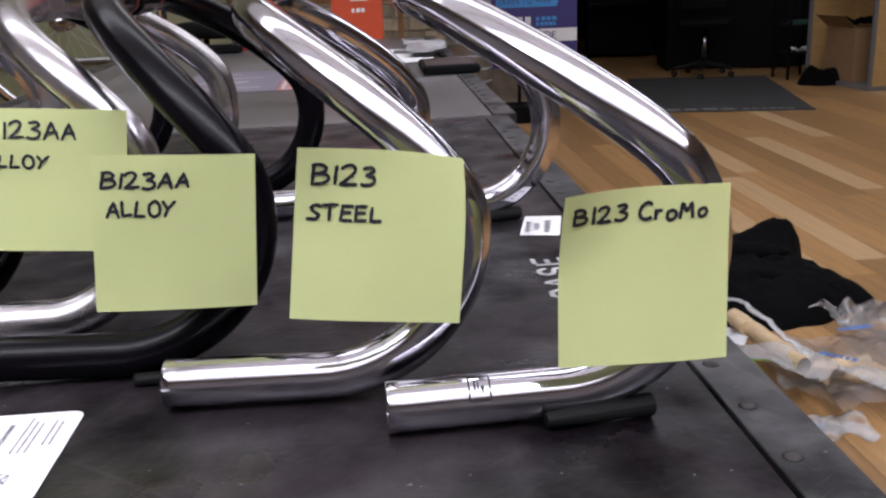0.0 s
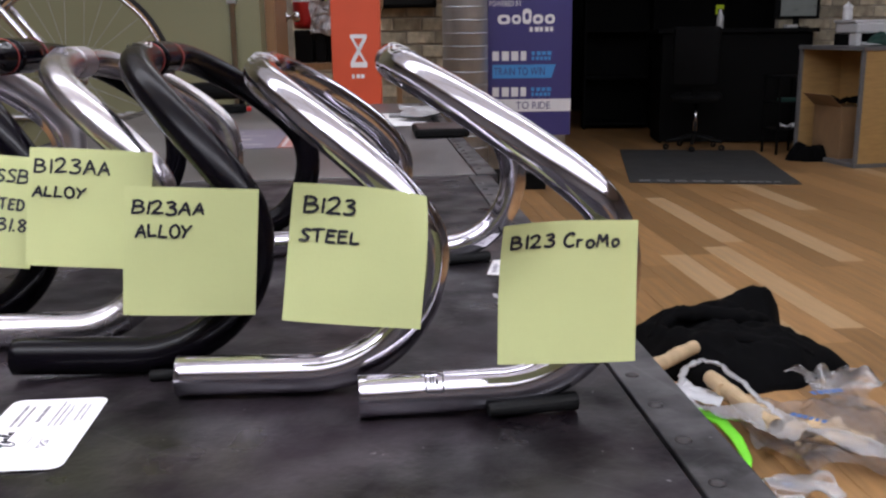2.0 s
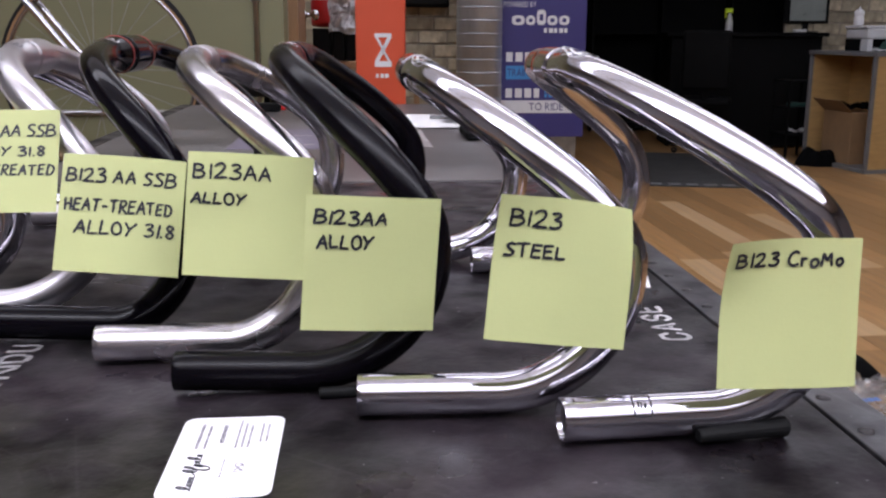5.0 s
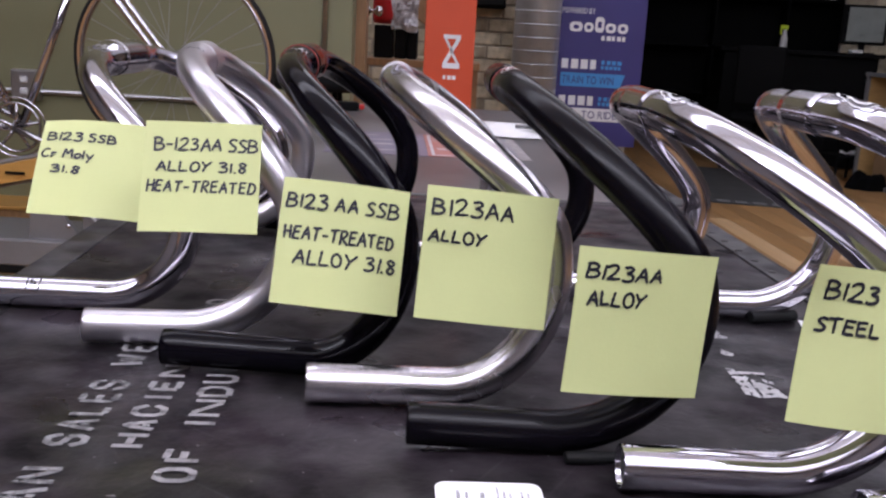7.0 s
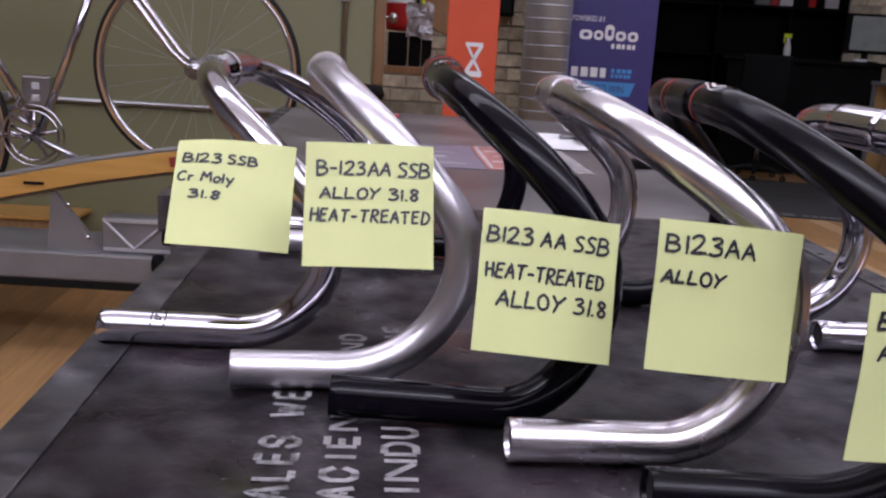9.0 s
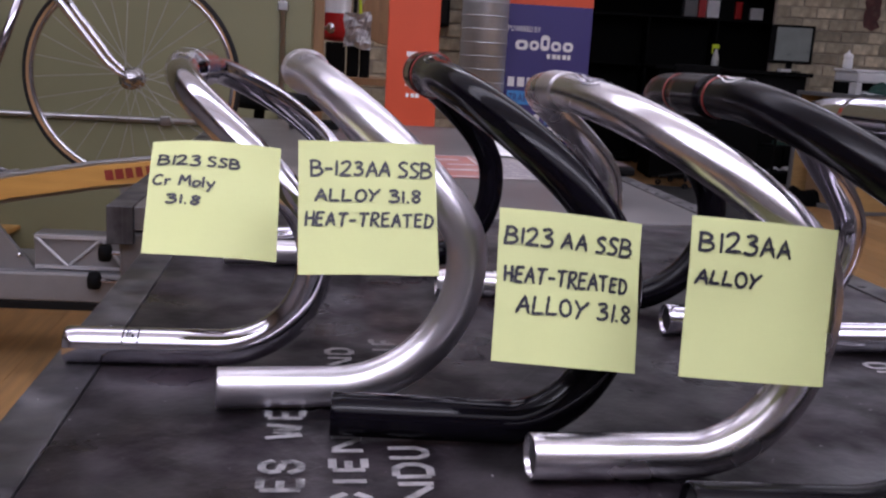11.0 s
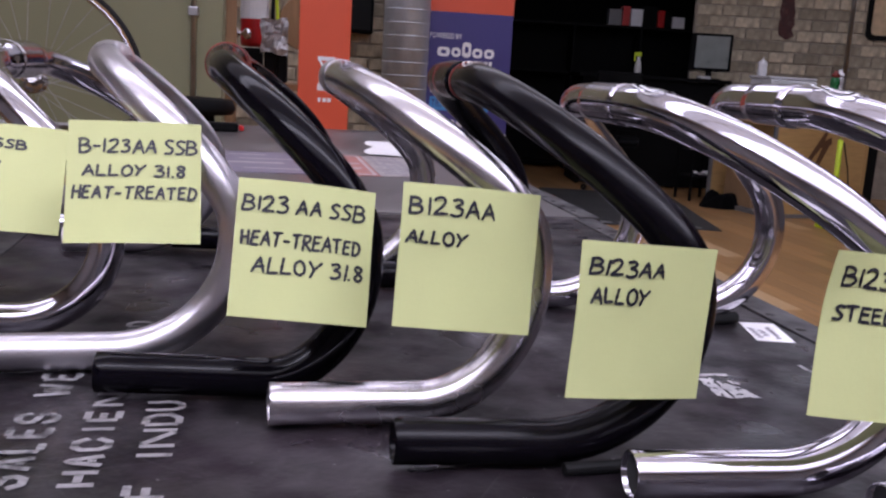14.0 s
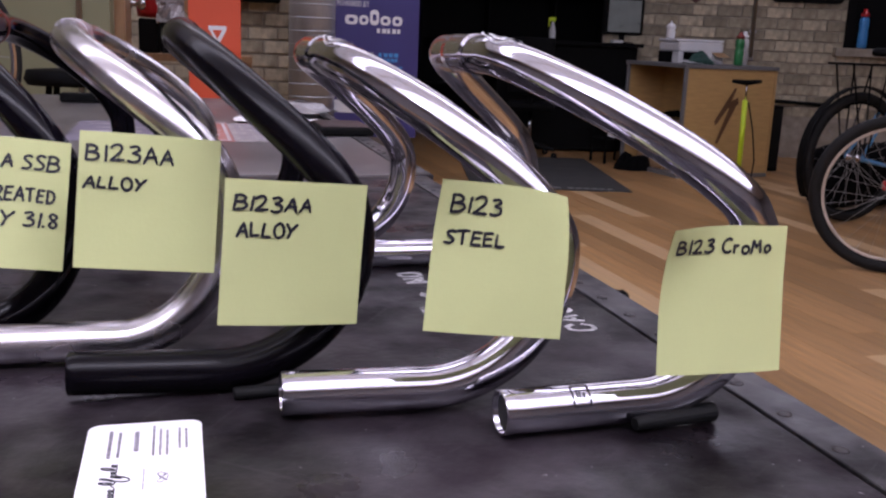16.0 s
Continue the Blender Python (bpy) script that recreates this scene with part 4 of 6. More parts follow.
bm = bmesh.new()
for y0, y1, x0, x1 in ((1.697, 1.706, -0.143, -0.058), (2.004, 2.013, -0.143, -0.058), (1.707, 2.003, -0.143, -0.137), (1.707, 2.003, -0.064, -0.058), (1.78, 1.80, -0.13, -0.075), (1.86, 1.875, -0.12, -0.07), (1.93, 1.95, -0.13, -0.09), (1.82, 1.84, -0.31, -0.21), (1.89, 1.90, -0.29, -0.19), (1.96, 1.97, -0.31, -0.24), (1.74, 1.75, -0.28, -0.18)):
    bm.faces.new([bm.verts.new(p) for p in ((x0, y0, .0012), (x1, y0, .0012), (x1, y1, .0012), (x0, y1, .0012))])
part("print", bm, M_FADED_PRINT, st, "faded white printed bars and frame lines")


def crumpled(name, label, cat, w, d, h, mat, m, seed, n=16, fold=7.0):
    """A loose sheet with folds: a thin double-sided grid."""
    rng = random.Random(seed)
    off = Vector((rng.uniform(0, 50), rng.uniform(0, 50), 0))
    bm = bmesh.new()
    for back in (0, 1):
        g = []
        for j in range(n + 1):
            row = []
            for i in range(n + 1):
                x, y = w * (i / n - 0.5), d * (j / n - 0.5)
                p = Vector((x, y, 0)) * fold + off
                z = abs(noise.noise(p)) * h * 1.6 + abs(noise.noise(p * 2.7)) * h * 0.5
                row.append(bm.verts.new((x + noise.noise(p * 1.3) * w * 0.12, y + noise.noise(p * 1.1 + Vector((9, 0, 0))) * d * 0.12, z + 0.001 - back * 0.0007)))
            g.append(row)
        for j in range(n):
            for i in range(n):
                bm.faces.new((g[j][i], g[j][i + 1], g[j + 1][i + 1], g[j + 1][i]))
    return solid(name, bm, mat, label, cat, m)


crumpled("paper_sheet", "flat white sheet of paper lying on the back case", "paper", 0.17, 0.30, 0.003, M_PAPER, CASE @ Matrix.Translation((0.070, 2.19, T + 0.0015)) @ pose(0, 0, 0, 0, 0, -6), 3, 16, 7)
pn = thing("pen", "slim grey metal pen lying on the white paper", "pen", CASE @ Matrix.Translation((0.115, 2.22, T + 0.0095)) @ pose(0, 0, 0, 0, 0, 12))
part("barrel", rod((-0.05, 0, 0), (0.045, 0, 0), 0.0042, 12), M_GREY_METAL, pn, smooth=True)
part("tip", rod((0.045, 0, 0), (0.060, 0, 0), 0.0040, 12, 0.0010), M_CHROME_DULL, pn, smooth=True)
crumpled("foil_wrap", "crumpled silver foil wrapping on the back case", "foil", 0.09, 0.30, 0.011, M_FOIL, CASE @ Matrix.Translation((0.140, 2.26, T + 0.014)), 23, 16, 12)
slab = thing("flat_tray", "thin dark reddish plastic tray on the back case", "tray", CASE @ Matrix.Translation((0.160, 1.86, T + 0.001)))
part("tray", box(-0.055, 0.050, -0.065, 0.08, 0, 0.016, 0.005, 3), M_MATTE_BLACK, slab)
part("rim", box(-0.048, 0.043, -0.058, 0.073, 0.016, 0.0175, 0.0005), M_DARK_RED, slab, "dark red-brown lid")
gd = thing("multi_tool", "small black folding tool with a red end", "tool", CASE @ Matrix.Translation((-0.36, 2.50, T + 0.001)))
part("body", box(-0.06, 0.06, -0.015, 0.015, 0, 0.022, 0.005), M_MATTE_BLACK, gd)
part("red_end", box(0.061, 0.074, -0.010, 0.010, 0.003, 0.017, 0.004), M_RED_PAINT, gd)


PLACE = WALLS


# ---- bicycles ----
def wheel(parent, c, R, tyre_mat, wall_mat, rim_mat, spokes=28, tyre_r=0.011, flange=0.034):
    """A spoked wheel in the x-z plane of its bicycle."""
    m = Matrix.Translation(c)
    w = part("wheel", torus(R - 2 * tyre_r - 0.004, 0.0085, 56, 8, m, 1.1), rim_mat, parent, smooth=True)
    part("tyre", torus(R - tyre_r, tyre_r, 56, 10, m), tyre_mat, w, "", True)
    if wall_mat:
        part("tyre_wall", torus(R - tyre_r - 0.006, tyre_r * 0.66, 56, 10, m, 1.5), wall_mat, w, "tan tyre wall", True)
    part("hub", lathe(((0.004, -0.055), (flange, -0.034), (flange, -0.030), (0.012, -0.026), (0.012, 0.026), (flange, 0.030), (flange, 0.034), (0.004, 0.055)), 18, m @ pose(0, 0, 0, 90, 0, 0)), M_CHROME_DULL, w, smooth=True)
    sp = None
    for i in range(spokes):
        a = 2 * math.pi * i / spokes
        s = 0.03 if i % 2 else -0.03
        a0 = a + (0.9 if (i // 2) % 2 else -0.9)
        b = rod(Vector(c) + Vector((0.02 * math.cos(a0), s, 0.02 * math.sin(a0))), Vector(c) + Vector(((R - 0.036) * math.cos(a), 0, (R - 0.036) * math.sin(a))), 0.0010, 5)
        sp = b if sp is None else join(sp, b)
    part("spokes", sp, M_SPOKE, w, "thin steel spokes")
    return w


def track_bike(m):
    t = thing("bicycle", "chrome track bicycle with tan-wall tyres, nose tilted up on a trainer", "bicycle", m)
    R = 0.335
    rear, front, bb = Vector((0, 0, 0)), Vector((0.975, 0, 0)), Vector((0.415, 0, -0.105))
    crown, head, seat = Vector((0.79, 0, 0.36)), Vector((0.745, 0, 0.52)), Vector((0.255, 0, 0.49))
    wheel(t, rear, R, M_TYRE, M_TAN, M_CHROME_DULL)
    wheel(t, front, R, M_TYRE, M_TAN, M_CHROME_DULL)
    for n, a, b, r in (("down_tube", bb, crown + Vector((-.01, 0, .04)), 0.0145), ("seat_tube", bb, seat, 0.0145), ("top_tube", seat + Vector((0.01, 0, -.03)), head + Vector((0.005, 0, -.03)), 0.013), ("head_tube", crown, head, 0.017)):
        part(n, rod(a, b, r, 16), M_CHROME, t, smooth=True)
    for s in (-1, 1):
        part("chain_stay", rod(bb + Vector((-0.03, 0.022 * s, 0)), rear + Vector((0, 0.055 * s, 0)), 0.009, 12, 0.006), M_CHROME, t, smooth=True)
        part("seat_stay", rod(seat + Vector((0, 0.012 * s, -.04)), rear + Vector((0, 0.055 * s, 0)), 0.008, 12, 0.006), M_CHROME, t, smooth=True)
        pts = [crown.lerp(front, k) + Vector((dx, 0.046 * s, 0)) for k, dx in ((0, 0), (0.3, -0.006), (0.6, -0.016), (0.82, -0.022), (0.93, -0.014), (1.0, 0.0))]
        part("fork_blade", sweep(pts, [0.013, 0.0125, 0.011, 0.009, 0.008, 0.007], 12), M_CHROME, t, smooth=True)
        d = Vector((0.165 * math.cos(radians(-38)), 0, 0.165 * math.sin(radians(-38)))) * s
        e = bb + Vector((0, -0.062 * s, 0))
        ca = part("crank_arm", sweep([e, e + d * 0.5, e + d], [0.014, 0.0105, 0.012], 12), M_CHROME_DULL, t, smooth=True)
        pc = e + d + Vector((0, -0.045 * s, 0))
        part("pedal", box(pc.x - 0.045, pc.x + 0.045, pc.y - 0.03, pc.y + 0.03, pc.z - 0.010, pc.z + 0.010, 0.004), M_GREY_METAL, ca)
    ring = join(torus(0.098, 0.004, 40, 6, Matrix.Translation(bb + Vector((0, -0.045, 0)))), torus(0.080, 0.005, 40, 6, Matrix.Translation(bb + Vector((0, -0.045, 0)))))
    for k in range(5):
        a = 2 * math.pi * k / 5
        ring = join(ring, rod(bb + Vector((0, -0.045, 0)), bb + Vector((0.08 * math.cos(a), -0.045, 0.08 * math.sin(a))), 0.008, 8, 0.005))
    part("chainring", ring, M_CHROME_DULL, t, smooth=True)
    part("saddle", box(0.10, 0.38, -0.06, 0.06, 0.61, 0.65, 0.02, 3), M_MATTE_BLACK, t, smooth=True)
    part("seat_post", rod(seat, seat + Vector((-0.03, 0, 0.14)), 0.0135, 14), M_CHROME, t, smooth=True)
    part("stem", sweep([head, head + Vector((-0.01, 0, 0.05)), head + Vector((0.09, 0, 0.07))], 0.013, 12), M_CHROME, t, smooth=True)
    drops = [Vector((0.935, y, 0.60 - 0.02 * abs(y) / 0.2)) for y in (-0.19, -0.1, 0, 0.1, 0.19)]
    hook = [Vector((1.01, 0.2, 0.56)), Vector((1.04, 0.2, 0.51)), Vector((1.01, 0.2, 0.46)), Vector((0.93, 0.2, 0.45))]
    part("handlebars", sweep([Vector((h.x, -h.y, h.z)) for h in reversed(hook)] + drops + hook, 0.012, 12), M_CHROME, t, smooth=True)
    return t


TRACK_TILT = 14.5
track_bike(pose(-2.098, 3.22, 0.785, 0, -TRACK_TILT, 0))


def trainer():
    """The machine that the bicycle stands on: grey base, fin, bowed wooden rail, adjuster knobs."""
    t = thing("bike_trainer", "grey metal bicycle trainer with a bowed wooden rail", "bike trainer", pose(0, 0, 0), "")
    part("base_beam", box(-3.2, -1.10, 2.98, 3.30, 0.365, 0.455, 0.008), M_GREY_METAL, t)
    part("under_pad", box(-3.2, -1.10, 2.985, 3.295, 0.338, 0.364, 0.004), M_RUBBER, t)
    for x in (-3.1, -1.20):
        part("leg", box(x, x + 0.05, 3.15, 3.25, 0.106, 0.337, 0.004), M_GREY_METAL, t)
    b = part("truss_box", box(-1.40, -1.125, 3.02, 3.10, 0.458, 0.565, 0.004), M_GREY_METAL, t)
    fr = join(box(-1.395, -1.13, 3.010, 3.018, 0.552, 0.563), box(-1.395, -1.13, 3.010, 3.018, 0.460, 0.470))
    for xa, za, xb, zb in ((-1.39, 0.555, -1.30, 0.468), (-1.30, 0.468, -1.20, 0.555), (-1.20, 0.555, -1.135, 0.468)):
        fr = join(fr, rod((xa, 3.014, za), (xb, 3.014, zb), 0.005, 6))
    part("truss", fr, M_PALE_METAL, b, "pale zigzag bracing")
    outline = [(0, 0), (-0.20, 0)] + [(-0.20 + 0.02 * i / 4, 0.05 * i) for i in range(1, 5)] + [(-0.20 + 0.195 * (1 - math.cos(radians(a))) * 0.9, 0.235 * math.cos(radians(90 - a)) * 0 + 0.225 - 0.225 * (1 - math.cos(radians(a)))) for a in range(10, 91, 10)]
    part("fin", plate(outline, 0.02, Matrix.Translation((-1.37, 3.03, 0.452)) @ pose(0, 0, 0, 90, 0, 0)), M_GREY_METAL, t)
    for z in (0.60, 0.50):
        part("bolt", lathe(((0.007, 0), (0.007, 0.004), (0.003, 0.006)), 10, Matrix.Translation((-1.50 if z > .55 else -1.44, 3.009, z)) @ pose(0, 0, 0, 90, 0, 0)), M_CHROME_DULL, t)
    pts = [(-2.7, 0.40), (-2.3, 0.50), (-1.95, 0.585), (-1.70, 0.645), (-1.45, 0.705), (-1.20, 0.752), (-0.95, 0.785), (-0.80, 0.795)]
    rail = bmesh.new()
    for k, (ya, yb, dz) in enumerate(((2.98, 3.04, 0.030),)):
        rings = [[(x, ya, z - dz), (x, yb, z - dz), (x, yb, z + dz), (x, ya, z + dz)] for x, z in pts]
        rail = join(rail, rings_mesh(rings))
    r = part("wooden_rail", rail, M_RAIL, t, "bowed laminated wooden rail")
    part("rail_top", sweep([(x, 3.01, z + 0.036) for x, z in pts], 0.008, 8), M_GREY_METAL, r, "grey rail edging")
    part("rail_bottom", sweep([(x, 3.01, z - 0.036) for x, z in pts], 0.008, 8), M_GREY_METAL, r, "grey rail edging")
    part("slot", box(-1.62, -1.56, 2.974, 2.979, 0.664, 0.672, m=None), M_MATTE_BLACK, r)
    bm = bmesh.new()
    text_bars(bm, -0.075, 0.075, 0, 0.03, 0, 5, random.Random(6))
    bmesh.ops.transform(bm, matrix=Matrix.Translation((-1.10, 2.977, 0.752)) @ pose(0, 0, 0, 0, -9, 0) @ pose(0, 0, 0, 90, 0, 0), verts=bm.verts)
    part("print", bm, M_RED, r, "red printed bars")
    for x, z in ((-1.172, 0.528), (-1.205, 0.442)):
        k = part("knob", lathe(((0.010, -0.02), (0.026, -0.016), (0.028, 0), (0.026, 0.012), (0.012, 0.018)), 16, Matrix.Translation((x, 2.955, z)) @ pose(0, 0, 0, 0, 90, 0)), M_MATTE_BLACK, t, smooth=True)
        part("rod", sweep([(x + 0.018, 2.955, z), (x + 0.06, 2.955, z), (x + 0.11, 2.955, z - 0.012)], 0.006, 10), M_CHROME, k, "bright steel rod")
    part("support_post", box(-2.30, -2.22, 3.10, 3.16, 0.45, 0.80, 0.005), M_GREY_METAL, t)
    part("front_post", box(-1.19, -1.13, 3.19, 3.25, 0.45, 0.72, 0.005), M_GREY_METAL, t)


trainer()
pl = thing("wooden_ledge", "brown wooden ledge fixed along the green wall", "ledge", pose(0, 0, 0))
part("ledge_front", box(-3.4, -1.80, 3.78, 3.81, 0.29, 0.375, 0.004), M_DOOR, pl)
part("ledge_top", box(-3.42, -1.79, 3.77, 3.999, 0.376, 0.392, 0.004), M_RAIL, pl)
solid("baseboard", box(-4.5, -0.66, 3.975, 3.998, 0.107, 0.285, 0.004), M_DOOR, "brown wooden baseboard along the green wall", "baseboard", kind="structure")


# ---- on and beside the green wall ----
def conduit(name, a, b, label, r=0.011):
    t = thing(name, label, "conduit", pose(0, 0, 0))
    part("pipe", rod(a, b, r, 12), M_STEEL, t, smooth=True)
    a, b = Vector(a), Vector(b)
    n = max(2, int((b - a).length / 0.8))
    for i in range(n):
        p = a + (b - a) * ((i + 0.5) / n)
        part("strap", box(p.x - 0.02, p.x + 0.02, 3.972, 3.999, p.z - 0.018, p.z + 0.018, 0.004), M_STEEL, t)


conduit("wall_conduit", (-4.4, 3.985, 0.838), (-0.76, 3.985, 0.838), "thin grey conduit pipe along the green wall")
conduit("wall_conduit", (-0.765, 3.984, 0.86), (-0.765, 3.984, 3.53), "thin grey conduit pipe running up the green wall")
ob = thing("outlet_box", "grey metal outlet box with two sockets on the green wall", "outlet box", pose(-1.985, 3.965, 0.865))
part("box", box(-0.055, 0.055, -0.02, 0.034, -0.062, 0.062, 0.006), M_STEEL, ob)
for z in (0.024, -0.024):
    part("socket", box(-0.016, 0.016, -0.026, -0.021, z - 0.014, z + 0.014, 0.004), M_PLASTIC, ob, "pale socket face")
sc = thing("shop_stool", "small black stool with a round padded seat", "stool", pose(-0.735, 3.62, 0))
part("seat", lathe(((0.05, 0.93), (0.155, 0.935), (0.165, 0.955), (0.155, 0.985), (0.05, 0.992)), 28), M_MATTE_BLACK, sc, smooth=True)
for k in range(4):
    a = radians(45 + 90 * k)
    part("leg", rod((0.10 * math.cos(a), 0.10 * math.sin(a), 0.935), (0.19 * math.cos(a), 0.19 * math.sin(a), 0.106), 0.011, 10), M_MATTE_BLACK, sc)
part("footrest", torus(0.155, 0.008, 32, 8, Matrix.Translation((0, 0, 0.45)) @ pose(0, 0, 0, 90, 0, 0)), M_MATTE_BLACK, sc)

dr = thing("door_1", "varnished wooden door standing open, with a round brass knob", "door", pose(-0.632, 4.13, 0, 0, 0, 94.5), kind="structure")
part("door_leaf", box(0.0, 0.80, -0.022, 0.022, 0.115, 2.20, 0.003), M_DOOR, dr)
k = part("door_knob", lathe(((0.026, 0), (0.026, 0.004), (0.010, 0.008), (0.010, 0.03), (0.024, 0.038), (0.028, 0.052), (0.022, 0.066), (0.006, 0.070)), 20, Matrix.Translation((0.74, -0.022, 1.25)) @ pose(0, 0, 0, 90, 0, 0)), M_CHROME_DULL, dr, "dull round knob", True)

ex = thing("fire_extinguisher", "red fire extinguisher with a white label", "fire extinguisher", pose(-0.600, 5.15, 1.19))
part("cylinder", lathe(((0.02, 0.0), (0.066, 0.006), (0.07, 0.03), (0.07, 0.33), (0.055, 0.38), (0.025, 0.41), (0.02, 0.43)), 24), M_RED_PAINT, ex, smooth=True)
part("valve", box(-0.03, 0.03, -0.02, 0.02, 0.43, 0.49, 0.006), M_MATTE_BLACK, ex)
part("label_band", lathe(((0.0705, 0.14), (0.0712, 0.145), (0.0712, 0.255), (0.0705, 0.26)), 24), M_WHITE, ex, "white paper label")
part("hose", sweep([(0.03, 0, 0.45), (0.085, -0.02, 0.40), (0.095, -0.03, 0.25), (0.088, -0.02, 0.06)], 0.010, 10), M_RUBBER, ex)
sh = thing("wall_shelf", "brown wooden shelf crowded with black boxes", "shelf", pose(-0.72, 4.90, 0))
part("board", box(0.0, 0.62, 0.0, 0.34, 0.985, 1.02, 0.003), M_DOOR, sh)
part("upright", box(0.0, 0.03, 0.30, 0.34, 0.106, 0.984), M_DOOR, sh)
part("upright", box(0.59, 0.62, 0.30, 0.34, 0.106, 0.984), M_DOOR, sh)
for x, w, h in ((0.075, 0.095, 0.165), (0.18, 0.06, 0.15), (0.245, 0.05, 0.16)):
    solid("storage_case", box(x, x + w, 0.06, 0.22, 1.021, 1.021 + h, 0.008), M_MATTE_BLACK, "small black storage case on the shelf", "storage case", pose(-0.72, 4.90, 0), "black cases on the shelf")
bagx = crumpled("foil_bag", "shiny grey foil bag hanging over the shelf", "bag", 0.13, 0.18, 0.03, M_FOIL, pose(-0.49, 4.93, 1.25, 90, 0, 0), 8, 12, 14)
sg = thing("round_sign", "dark brown oval wooden sign with worn pale print", "sign", pose(-0.34, 5.28, 1.33))
part("board", lathe(((0.005, 0), (0.14, 0.0), (0.145, 0.008), (0.14, 0.018), (0.005, 0.018)), 32, pose(0, 0, 0, 90, 0, 0)), M_DOOR, sg)
bm = text_bars(bmesh.new(), -0.09, 0.09, -0.03, 0.03, 0, 4, random.Random(3))
bmesh.ops.transform(bm, matrix=Matrix.Translation((0, -0.020, 0)) @ pose(0, 0, 0, 90, 0, 0), verts=bm.verts)
part("print", bm, M_CARDBOARD, sg, "worn pale bars")
part("hanger", rod((0, 0, 0.14), (0, 0, 2.20), 0.003, 6), M_STEEL, sg)
solid("hanging_cable", sweep([(-0.455, 5.02, 1.021), (-0.47, 5.02, 1.2), (-0.49, 5.02, 1.5), (-0.50, 5.02, 3.53)], 0.008, 8), M_NEON, "yellow cable hanging from the ceiling", "cable", pose(0, 0, 0))


hs = thing("hung_loudspeaker", "black loudspeaker box mounted high on the brick wall", "loudspeaker", pose(-0.10, 7.0, 1.345))
part("cabinet", box(-0.22, 0.22, 0.0, 0.185, 0.0, 0.42, 0.012), M_MATTE_BLACK, hs)
part("grille", box(-0.20, 0.20, -0.010, -0.001, 0.02, 0.40, 0.004), M_RUBBER, hs)


# ---- banners and duct ----
bn = thing("orange_banner", "tall orange display stand with a white hourglass mark", "banner stand", pose(-0.250, 3.90, 0))
part("panel", box(-0.105, 0.095, 0.0, 0.05, 0.126, 2.1, 0.004), M_ORANGE, bn)
part("foot", box(-0.14, 0.13, -0.12, 0.16, 0.106, 0.125, 0.004), M_GREY_METAL, bn)


def on_face(bm, x, y, z):
    """Stands a flat drawing upright, facing -y."""
    bmesh.ops.transform(bm, matrix=Matrix.Translation((x, y, z)) @ pose(0, 0, 0, 90, 0, 0), verts=bm.verts)
    return bm


hg = bmesh.new()
for quad in (((-0.034, 0.066), (0.034, 0.066), (0.034, 0.050), (-0.034, 0.050)), ((-0.034, -0.066), (0.034, -0.066), (0.034, -0.044), (-0.034, -0.044)), ((0.034, 0.050), (0.018, 0.050), (-0.034, -0.044), (-0.016, -0.044)), ((-0.030, 0.050), (-0.020, 0.050), (0.006, 0.004), (-0.004, 0.0)), ((0.030, -0.044), (0.020, -0.044), (-0.004, -0.006), (0.006, 0.0))):
    hg.faces.new([hg.verts.new((x, z, 0)) for x, z in quad])
part("mark", on_face(hg, 0.005, -0.002, 1.095), M_WHITE, bn, "white hourglass mark")
bm = text_bars(bmesh.new(), -0.025, 0.03, 0, 0.016, 0, 3, random.Random(1))
part("small_print", on_face(bm, 0.0, -0.002, 0.985), M_WHITE, bn)
bm = text_bars(bmesh.new(), -0.035, 0.045, 0, 0.016, 0, 4, random.Random(2))
part("small_print", on_face(bm, 0.0, -0.002, 1.405), M_WHITE, bn)

dc = thing("spiral_duct", "vertical galvanised spiral air duct with ribbed seams", "air duct", pose(0.296, 6.33, 0))
part("pipe", rod((0, 0, 0.107), (0, 0, 3.53), 0.149, 40), M_DUCT, dc, smooth=True)
z = 0.24
while z < 3.28:
    part("seam", lathe(((0.1491, z), (0.1515, z + 0.003), (0.1515, z + 0.008), (0.1491, z + 0.011)), 40), M_DUCT, dc, smooth=True)
    z += 0.083

bb_ = thing("blue_banner", "tall navy blue banner with white print and an orange top", "banner stand", pose(0.545, 6.45, 0, 0, 0, 0))
part("panel", box(-0.30, 0.475, 0.0, 0.012, 0.470, 1.505), M_BLUE, bb_)
part("pole", rod((0.09, 0.03, 0.22), (0.09, 0.03, 1.90), 0.012, 12), M_MATTE_BLACK, bb_)
part("top_panel", box(-0.30, 0.475, 0.0, 0.012, 1.506, 1.95), M_ORANGE, bb_, "orange top of the banner")
part("base", box(-0.12, 0.30, -0.10, 0.12, 0.106, 0.224, 0.01), M_MATTE_BLACK, bb_)
bm = bmesh.new()
lettering(bm, "POWERED BY", -0.08, 0.14, 0, 0.035, 0, 0.0)
part("print", on_face(bm, 0, -0.003, 1.332), M_WHITE, bb_, "white capitals")
# the maker's name as plain rounded shapes
bm = bmesh.new()
for i, (x, w, h) in enumerate(((-0.045, 0.085, 0.062), (0.050, 0.062, 0.062), (0.122, 0.06, 0.10), (0.192, 0.068, 0.062), (0.272, 0.068, 0.062))):
    o = rounded(w, h, min(w, h) * 0.42)
    inn = rounded(w * 0.42, h * 0.42, min(w, h) * 0.17)
    a = [bm.verts.new((x + w / 2 + p[0], h / 2 + p[1], 0)) for p in o]
    b = [bm.verts.new((x + w / 2 + p[0], h / 2 + p[1], 0)) for p in inn]
    for k in range(len(a)):
        bm.faces.new((a[k], a[(k + 1) % len(a)], b[(k + 1) % len(a)], b[k]))
